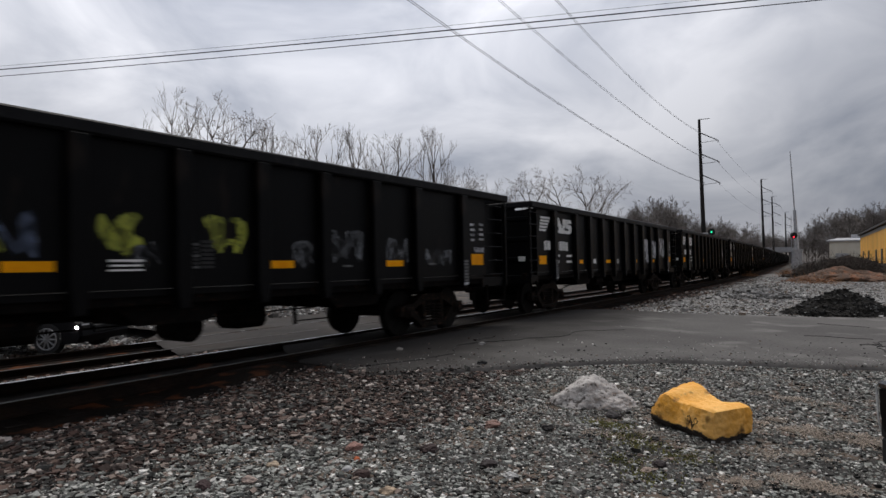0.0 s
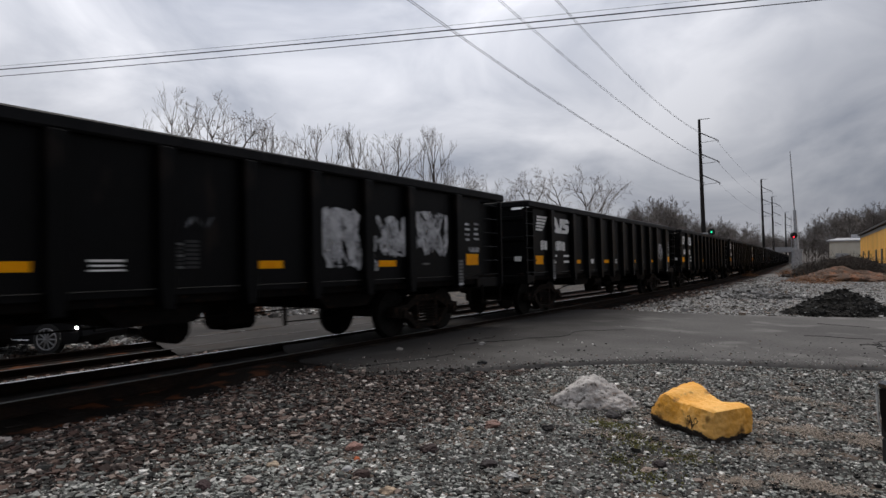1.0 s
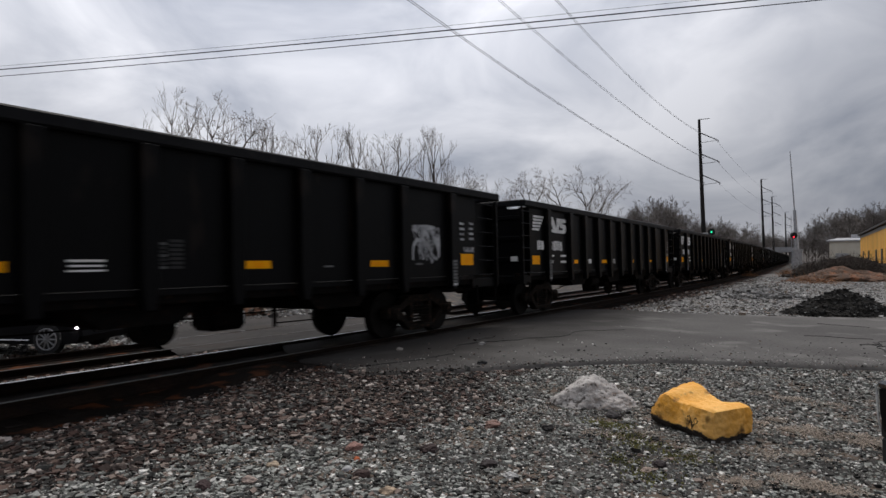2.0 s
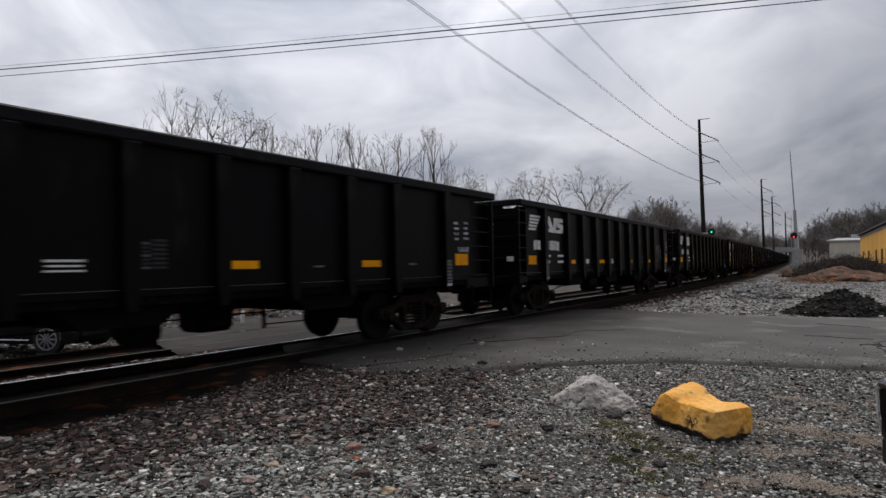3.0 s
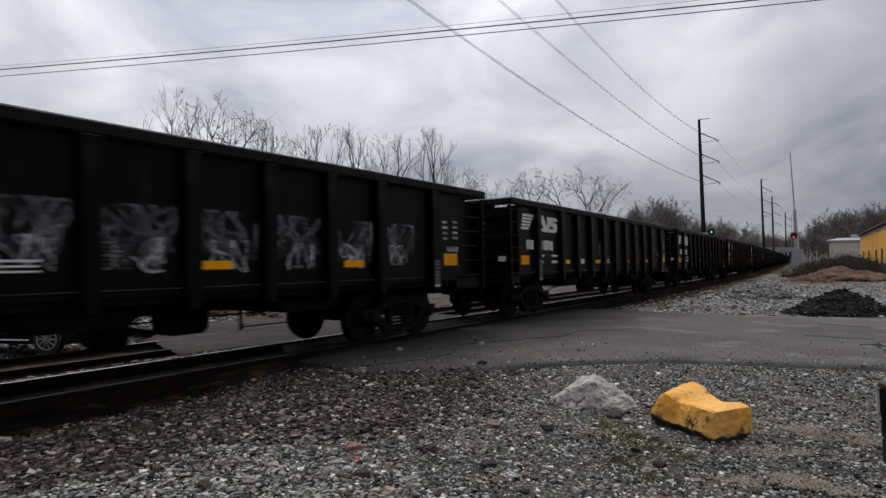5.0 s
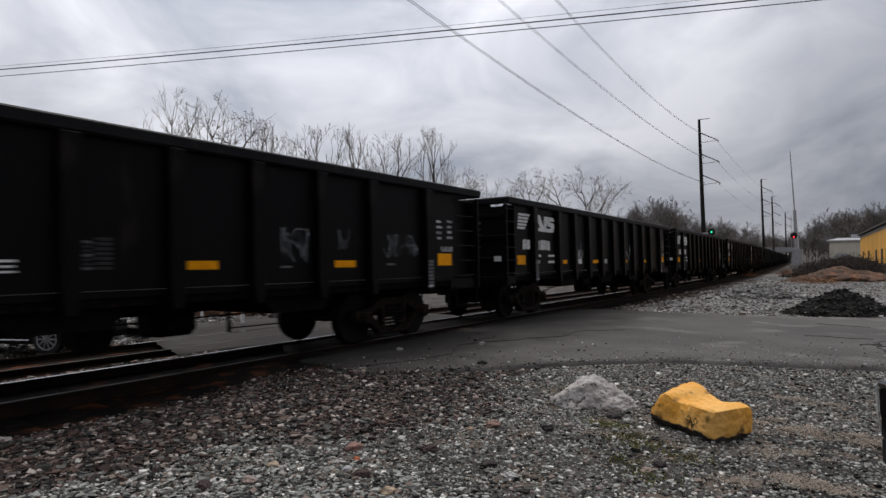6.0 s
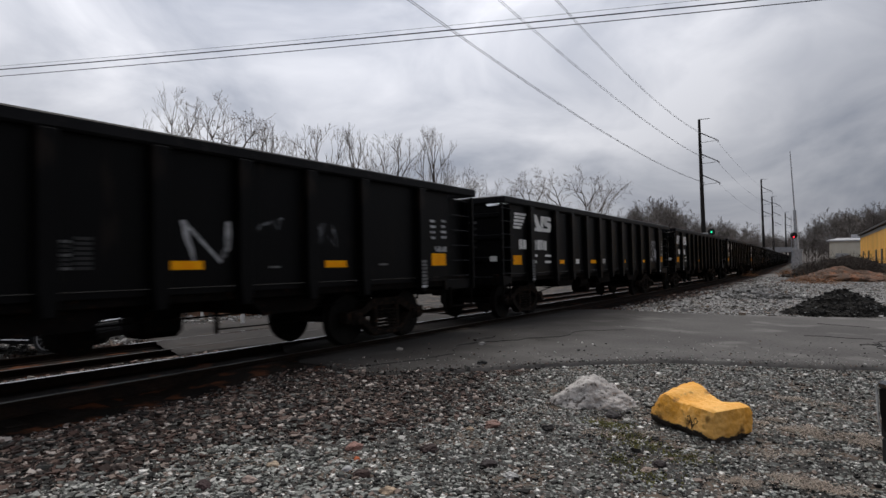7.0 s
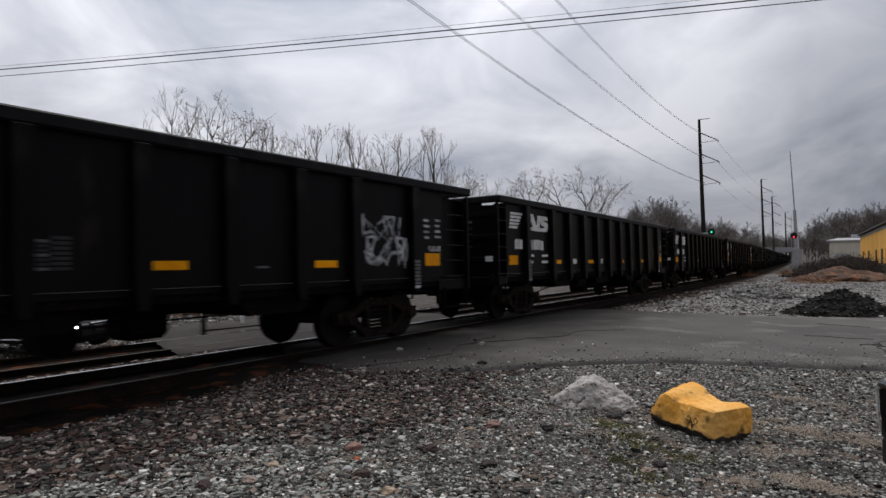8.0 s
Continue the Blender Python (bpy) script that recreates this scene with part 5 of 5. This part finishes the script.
def build_trees():
    rg = random.Random(21)
    lab = "bare winter tree with thin grey-brown branches"
    kinds = [tree_kind(1, 10, 0.55, 4, (9, 5, 4, 3), 1.0, 0.006, M_TWIG, lab, "trees behind the tracks"),
             tree_kind(2, 10, 0.5, 4, (8, 5, 4, 3), 1.3, 0.006, M_TWIG, lab, "trees behind the tracks"),
             tree_kind(3, 10, 0.95, 4, (7, 6, 4, 3), 0.5, 0.0085, M_TWIG, "spreading bare winter tree with crooked branches", "trees behind the tracks"),
             tree_kind(4, 10, 0.9, 4, (8, 6, 4, 3), 0.6, 0.0085, M_TWIG, "spreading bare winter tree with crooked branches", "trees behind the tracks")]
    waiting = {}

    def place(kind, px, top, depth, lean=0.0):
        p = ray_place(px, 459, depth)
        h = (459 - top) * depth / 1069 + 1.585 + 0.6
        src = kinds[kind]
        m = Matrix.Translation((p.x, p.y, -0.6)) @ pose(0, 0, 0, rg.uniform(-3, 3), lean, rg.uniform(0, 360)) @ Matrix.Diagonal((h / 10 * rg.uniform(0.85, 1.05),) * 2 + (h / 10, 1))
        if kind in waiting:
            copy_thing(src, waiting[kind])
        waiting[kind] = m
    for kind, px, top, depth in ((0, 288, 178, 46), (0, 355, 152, 42), (2, 405, 172, 44), (1, 450, 205, 52), (0, 478, 218, 55), (1, 520, 238, 60), (1, 568, 218, 55), (1, 612, 226, 58), (0, 662, 238, 60), (1, 700, 232, 58), (1, 742, 220, 55), (0, 770, 258, 66), (2, 822, 290, 70), (3, 862, 308, 75),
                                 (2, 938, 294, 62), (3, 985, 296, 64), (2, 1035, 294, 66), (3, 1072, 318, 68), (2, 905, 318, 80)):
        place(kind, px, top, depth)
    # far woods: denser, finer trees
    lab = "distant bare tree in a hazy winter wood"
    kinds.append(tree_kind(11, 10, 0.8, 4, (12, 7, 5, 3), 0.6, 0.019, M_FARTWIG, lab, "distant woods"))
    kinds.append(tree_kind(12, 10, 0.7, 4, (12, 7, 5, 3), 0.8, 0.019, M_FARTWIG, lab, "distant woods"))
    kinds.append(tree_kind(13, 10, 0.9, 4, (11, 8, 5, 3), 0.5, 0.019, M_FARTWIG, lab, "distant woods"))
    for px in range(1105, 1420, 11):
        top = float(np.interp(px, [1105, 1145, 1185, 1215, 1265, 1330, 1400, 1420], [372, 344, 358, 388, 382, 402, 405, 400])) + rg.uniform(-3, 12)
        place(4 + rg.randrange(3), px + rg.uniform(-5, 5), top, rg.uniform(285, 330) if px > 1352 else rg.uniform(120, 200))
    for px in range(1130, 1420, 16):
        place(4 + rg.randrange(3), px, float(np.interp(px, [1105, 1240, 1420], [385, 405, 418])) + rg.uniform(-2, 10), rg.uniform(285, 330) if px > 1352 else rg.uniform(220, 300))
    for px in range(1430, 1640, 9):
        top = float(np.interp(px, [1418, 1440, 1490, 1530, 1570, 1640], [408, 392, 364, 362, 356, 340])) + rg.uniform(-2, 14)
        place(4 + rg.randrange(3), px + rg.uniform(-4, 4), top, rg.uniform(150, 230))
    for px in range(1428, 1600, 10):
        place(4 + rg.randrange(3), px, 415 + rg.uniform(-8, 8), rg.uniform(160, 200))
    for px in range(-300, 1100, 60):
        place(4 + rg.randrange(3), px, 365 + rg.uniform(-15, 25), rg.uniform(110, 160))
    for kind, m in waiting.items():
        kinds[kind].matrix_basis = m


def build_ridge():
    """A low wooded rise that closes the view behind the far trees."""
    verts, faces = [], []
    n = 260
    for i in range(n + 1):
        a = radians(-125 + 250 * i / n)
        for k in range(5):
            d = 310 + 30 * k
            h = (0, 0.55, 0.85, 1.0, 1.05)[k] * (9 + 5 * noise.noise(Vector((a * 5, k * 0.3, 0))) + 2.5 * noise.noise(Vector((a * 40, k, 0))) + 1.5 * noise.noise(Vector((a * 160, k, 4))))
            verts.append((-math.sin(a) * d, math.cos(a) * d, -0.7 + h))
    for i in range(n):
        for k in range(4):
            p = i * 5 + k
            faces.append((p, p + 1, p + 6, p + 5))
    m = material("winter_woodland", (0.05, 0.043, 0.038), (0.12, 0.105, 0.095), 0.95, scale=0.15, fine=1.2, bump=1.0, world_space=True)
    tagged(new("distant_ridge", raw_mesh("distant_ridge", verts, faces, m)), "low grey-brown wooded rise in the distance", "hill", kind="structure")


def build_brush():
    rg = random.Random(33)
    for name, label, mat, spots in (("dead_brush", "tangle of dead brown brush on the mound", M_BRUSH, [(1440, 476, 50, 0.7, 500), (1472, 466, 50.5, 0.9, 800), (1505, 461, 51, 1.1, 1100), (1540, 472, 51, 1.0, 800), (1570, 482, 51, 1.0, 600)]),
                                    ("dry_stems", "rust-coloured dry stems beside the signal", M_RUSTBUSH, [(1402, 482, 60, 0.5, 200), (1395, 490, 55, 0.5, 120), (1325, 497, 60, 0.4, 60), (1440, 492, 40, 0.8, 120)])):
        segs = []
        for px, py, dep, spread, n in spots:
            c = ray_place(px, py, dep)
            for _ in range(n):
                p = Vector((c.x + rg.gauss(0, spread), c.y + rg.gauss(0, spread), max(-0.1, c.z - 0.5 + rg.gauss(0, 0.25))))
                way = Vector((rg.uniform(-1, 1), rg.uniform(-1, 1), rg.uniform(0.1, 1.2))).normalized()
                for i in range(3):
                    e = p + way * rg.uniform(0.15, 0.4)
                    segs.append((p, e, 0.013 - 0.003 * i, 0.010 - 0.003 * i))
                    p = e
                    way = (way + Vector((rg.uniform(-0.6, 0.6), rg.uniform(-0.6, 0.6), rg.uniform(-0.6, 0.3)))).normalized()
        tagged(new(name, segments_mesh(name, segs, 3, mat)), label, "brush", kind="stuff")


# ---- buildings and vehicles ----
def build_yellow_shed():
    a, b = ray_place(1523, 459, 92), ray_place(1600, 459, 50)
    way = Vector((b.x - a.x, b.y - a.y, 0))
    L = way.length
    ang = math.degrees(math.atan2(way.y, way.x))
    shed = holder("shed", "long yellow sheet-metal shed with grey upper band and dark roof edge", "building")
    shed.matrix_basis = pose(a.x, a.y, -0.2, 0, 0, ang)
    # local: +x along the wall towards the camera, -y faces the track
    H = 5.35
    sheet = link_mesh("wall_panel", boxes((0.1, 1.25, 0.0, 0.09, 0.0, 4.95), bevel=0.02), M_YWALL)
    upper = link_mesh("upper_panel", boxes((0.05, 1.3, 0.02, 0.09, 4.97, H), bevel=0.02), M_GWALL)
    for i in range(int(L / 1.35) + 1):
        for me, nm in ((sheet, "wall_panel"), (upper, "upper_panel")):
            ob = part(nm, me, None, shed)
            ob.matrix_basis = pose(i * 1.35, 0, 0)
    part("back_wall", boxes((0, L + 1, 0.1, 0.3, 0, H)), M_ROOFDARK, shed)
    part("end_wall", boxes((-0.1, 0.0, 0.0, 16, 0, H)), M_YWALL, shed)
    part("end_wall", boxes((L + 1, L + 1.1, 0.0, 16, 0, H)), M_YWALL, shed)
    part("roof", prism([(-0.35, H), (-0.35, H + 0.22), (8, H + 0.9), (16.3, H + 0.22), (16.3, H)], -0.4, L + 1.5), M_ROOFDARK, shed)
    for x in (5.5, 14.5, 24.5, 31, 36):
        part("opening", boxes((x, x + 1.5, -0.06, 0.02, 0, 2.9), bevel=0.02), M_DARK, shed, "dark doorway")
    part("vent", boxes((4, 6, 5.5, 7.5, H + 0.5, H + 1.9), bevel=0.05), M_ROOF, shed)


def build_cream_house():
    a = ray_place(1468, 459, 128)
    h = holder("warehouse", "low cream building with pale metal roof", "building")
    h.matrix_basis = pose(a.x, a.y, -0.2, 0, 0, -20)
    part("wall", boxes((0, 12, 0, 10, 0, 5.5)), M_CREAM, h)
    part("roof", prism([(-0.5, 5.5), (-0.5, 5.75), (5, 6.35), (10.5, 5.75), (10.5, 5.5)], -0.4, 12.4), M_ROOF, h)
    part("vent", boxes((2.5, 5.5, 4.2, 5.8, 6.2, 7.0), bevel=0.05), M_ROOF, h)
    part("canopy", prism([(-3.0, 2.6), (-0.02, 3.4), (-0.02, 3.1), (-3.0, 2.4)], 6.5, 12), M_DARK, h)
    part("door", boxes((1.2, 3.6, -0.05, 0.02, 0, 3.0), bevel=0.02), M_GWALL, h)


def build_bridge():
    a, b = ray_place(1366, 459, 262), ray_place(1417, 459, 262)
    m = holder("road_bridge", "pale concrete road bridge over the tracks in the distance", "bridge")
    way = Vector((b.x - a.x, b.y - a.y, 0))
    m.matrix_basis = pose(a.x, a.y, 0, 0, 0, math.degrees(math.atan2(way.y, way.x)))
    L = way.length
    part("deck", boxes((-30, L, 0, 8, 4.6, 5.6), bevel=0.05), M_ROOF, m)
    part("parapet", boxes((-30, L, -0.2, 0.1, 5.6, 6.7), bevel=0.05), M_ROOF, m)
    for x in (-14, L - 1.2):
        part("pier", boxes((x, x + 1.0, 1, 7, -0.5, 4.6), bevel=0.05), M_CONCRETE, m)


def wheel_parts(parent, x, y, z, r, side):
    bm = rod(bmesh.new(), (x - 0.1, y, z), (x + 0.1, y, z), r, r, 28)
    bmesh.ops.bevel(bm, geom=[e for e in bm.edges if e.calc_length() < 0.15], offset=0.02, segments=2, affect="EDGES")
    wheel = part("wheel", bm, M_TYRE, parent)
    bm = bmesh.new()
    xo = x + side * 0.102
    for i in range(10):
        a = i * math.pi / 5
        rod(bm, (xo, y, z), (xo, y + r * 0.66 * math.cos(a), z + r * 0.66 * math.sin(a)), 0.024, 0.018, 6)
    for i in range(24):
        a, b = i * math.pi / 12, (i + 1) * math.pi / 12
        rod(bm, (xo, y + r * 0.68 * math.cos(a), z + r * 0.68 * math.sin(a)), (xo, y + r * 0.68 * math.cos(b), z + r * 0.68 * math.sin(b)), 0.02, 0.02, 6)
    part("rim", bm, M_RIMS, wheel, "bright spoked alloy rim")


def car_shape(L, W, outline):
    """A car body from its side outline (y, z), drawn in at the glass."""
    bm = bmesh.new()
    n = len(outline)
    cols = []
    for u, k in ((-1, 0.9), (-0.93, 1.0), (0.93, 1.0), (1, 0.9)):
        cols.append([bm.verts.new((u * W / 2 * (0.80 if z > 1.05 else 1.0), y * (0.985 if k < 1 else 1), 0.3 + (z - 0.3) * (0.97 if k < 1 else 1))) for y, z in outline])
    for a, b in zip(cols, cols[1:]):
        for i in range(n):
            j = (i + 1) % n
            bm.faces.new((a[i], b[i], b[j], a[j]))
    bm.faces.new(cols[0])
    bm.faces.new(cols[-1][::-1])
    bmesh.ops.recalc_face_normals(bm, faces=bm.faces[:])
    return bm


def build_vehicle(paint, label, m, lit):
    v = holder("parked_car", label, "car")
    v.matrix_basis = m
    out = [(-2.25, 0.35), (-2.3, 0.75), (-2.2, 1.0), (-1.75, 1.06), (-1.2, 1.42), (0.2, 1.45), (1.0, 1.05), (1.9, 0.92), (2.22, 0.75), (2.28, 0.45), (2.2, 0.28), (1.8, 0.24), (-1.9, 0.24)]
    part("body", car_shape(4.5, 1.8, out), paint, v, smooth=False)
    for sx in (-1, 1):
        part("window", prism([(-1.45, 1.1), (-1.05, 1.36), (0.1, 1.38), (0.75, 1.1)], *sorted((sx * 0.725, sx * 0.745))), M_GLASS, v)
        for y in (-1.4, 1.42):
            wheel_parts(v, sx * 0.83, y, 0.37, 0.37, sx)
        lamp = part("headlight", boxes((*sorted((sx * 0.55, sx * 0.86)), 2.15, 2.26, 0.59, 0.73), bevel=0.03), M_GLASS, v)
        if lit and sx > 0:
            part("bulb", rod(bmesh.new(), (sx * 0.84, 2.1, 0.65), (sx * 0.92, 2.19, 0.65), 0.032, 0.028, 12), M_HEADLAMP, lamp, "lit headlight")
    part("windscreen", boxes((-0.62, 0.62, -0.01, 0.01, -0.42, 0.42), bevel=0.0), M_GLASS, v).matrix_basis = pose(0, 0.62, 1.255, 65, 0, 0)
    part("grille", boxes((-0.45, 0.45, 2.22, 2.3, 0.5, 0.68), bevel=0.02), M_DARK, v)
    bm = bmesh.new()
    rod(bm, (-0.5, 2.31, 0.74), (0.62, 2.31, 0.74), 0.014, sides=6)
    part("chrome_trim", bm, M_CHROME, v)
    part("sill_trim", rod(bmesh.new(), (0.915, -1.0, 0.34), (0.915, 0.95, 0.34), 0.016, sides=6), M_CHROME, v)
    return v


def build_near_vehicle():
    """Only the corner of a parked pickup's bumper reaches the view."""
    v = holder("parked_car", "dark parked car with a bright trim strip round its front corner", "car")
    v.matrix_basis = pose(0.142, 5.75, -0.02, 0, 0, 32)
    part("bonnet", boxes((-0.004, 1.8, -4.3, 0.0, 0.61, 0.675), bevel=0.02), M_SILVERPAINT, v)
    part("body", prism([(-4.28, 0.3), (-4.28, 0.61), (-0.012, 0.61), (-0.02, 0.45), (-0.06, 0.3)], 0.006, 1.77), M_CARPAINT, v)
    part("cabin", prism([(-3.9, 0.78), (-3.3, 1.4), (-1.9, 1.42), (-1.1, 0.8)], 0.12, 1.68), M_GLASS, v)
    part("grille", boxes((0.022, 0.4, -0.3, 0.004, 0.24, 0.6), bevel=0.015), M_DARK, v)
    part("chrome_trim", tube([(-0.005, 0.012, 0.64), (0.008, 0.018, 0.58), (0.016, 0.02, 0.5), (0.018, 0.022, 0.42), (0.026, 0.024, 0.35), (0.045, 0.024, 0.28), (0.075, 0.02, 0.21)], 0.008, 6), M_WHITE, v, "bright pale trim strip")
    for x in (0.13, 1.67):
        for y in (-0.75, -3.4):
            wheel_parts(v, x, y, 0.32, 0.32, -1 if x < 1 else 1)
    part("bumper_foot", boxes((0.035, 0.3, -0.2, 0.02, 0.03, 0.24), bevel=0.02), M_TYRE, v)


def build_far_side():
    turn = Matrix.Rotation(radians(-62.5), 3, "Z")
    p = Vector((-15.815, 6.587, -0.315)) - turn @ Vector((0.93, 1.42, 0.37))
    build_vehicle(M_CARPAINT, "dark car waiting beyond the tracks with a lit headlight", pose(p.x, p.y, p.z, 0, 0, -62.5), True)
    p = ray_place(436, 459, 18.6)
    thing("concrete_pad", boxes((p.x - 0.45, p.x + 0.45, p.y - 0.35, p.y + 0.35, -0.75, -0.5), (p.x - 0.12, p.x + 0.12, p.y - 0.362, p.y - 0.34, -0.62, -0.57), bevel=0.02), M_CONCRETE, "low pale concrete pad beside the crossing road", "concrete pad")
    p = ray_place(358, 459, 21)
    thing("marker_post", boxes((p.x - 0.04, p.x + 0.04, p.y - 0.04, p.y + 0.04, -0.85, -0.2), bevel=0.01), M_WHITE, "short white marker post beside the road", "post")
    # a white marker post, an earth bank and a low brown building beyond the tracks
    p = ray_place(430, 459, 19.5)
    thing("marker_post", boxes((p.x - 0.05, p.x + 0.05, p.y - 0.05, p.y + 0.05, -0.85, -0.08), bevel=0.01), M_WHITE, "short white marker post beside the road", "post")
    a, b = ray_place(300, 459, 22.5), ray_place(425, 459, 22.5)
    c = (a + b) / 2
    m = pose(c.x, c.y, -0.62, 0, 0, math.degrees(math.atan2(b.y - a.y, b.x - a.x)))
    bm = lump(5, 2.6, 0.8, 0.62, 23, 0.3, 0.05)
    for v in bm.verts:
        v.co.z += 0.05 * noise.noise(v.co * 4) + 0.03 * noise.noise(v.co * 11)
    HEAP_STONES.append((M_CLOD_BROWN, m, [v.co.copy() for v in bm.verts if v.co.z > 0.02], 0.05, 1500, "clods"))
    thing("earth_mound", bm, M_EARTH, "low rusty brown earth bank beyond the tracks", "mound").matrix_basis = m
    a = ray_place(330, 459, 40)
    h = holder("low_building", "low brown brick building beyond the tracks", "building")
    h.matrix_basis = pose(a.x, a.y, -0.8, 0, 0, 15)
    part("wall", boxes((-14, 6, 0, 8, 0, 3.0)), material("brown_brick", (0.1, 0.06, 0.04), (0.2, 0.13, 0.09), 0.9, scale=2, fine=14, bump=0.3), h)
    part("roof", boxes((-14.4, 6.4, -0.4, 8.4, 3.0, 3.25), bevel=0.03), M_ROOFDARK, h)
    for x in (-11, -7, -3, 1.5):
        part("window", boxes((x, x + 1.4, -0.04, 0.02, 1.0, 2.2), bevel=0.02), M_GLASS, h)


build_ground()
build_road()
build_track(0.0, 0.0, -0.05, "train track with rusty rails on dark ties")
build_track(-5.05, -0.45, -0.45, "second railway track with worn rails on dark ties")
build_train()
build_poles()
build_wires()
build_signals()
build_painted_rock()
build_heaps()
build_trees()
build_ridge()
build_brush()
build_yellow_shed()
build_cream_house()
build_bridge()
build_far_side()
build_near_vehicle()
build_tufts()
build_moss()
scatter()


def motions():
    """The train rolls by at an even speed; the wheels of the cars that pass close turn."""
    for k, car in CARS.items():
        walk(car, [(i * 0.2, car_pose(k, i * 0.2)) for i in range(41)])
    for k in range(-9, 3):
        for truck in CARS[k].children:
            if not truck.name.startswith("truck"):
                continue
            for ws in truck.children:
                if ws.name.startswith("wheelset"):
                    y = ws.matrix_basis.translation.y
                    walk(ws, [(i / 30, Matrix.Translation((0, y, 0.457)) @ Matrix.Rotation(SPEED * i / 30 / 0.457, 4, "X")) for i in range(241)])


motions()
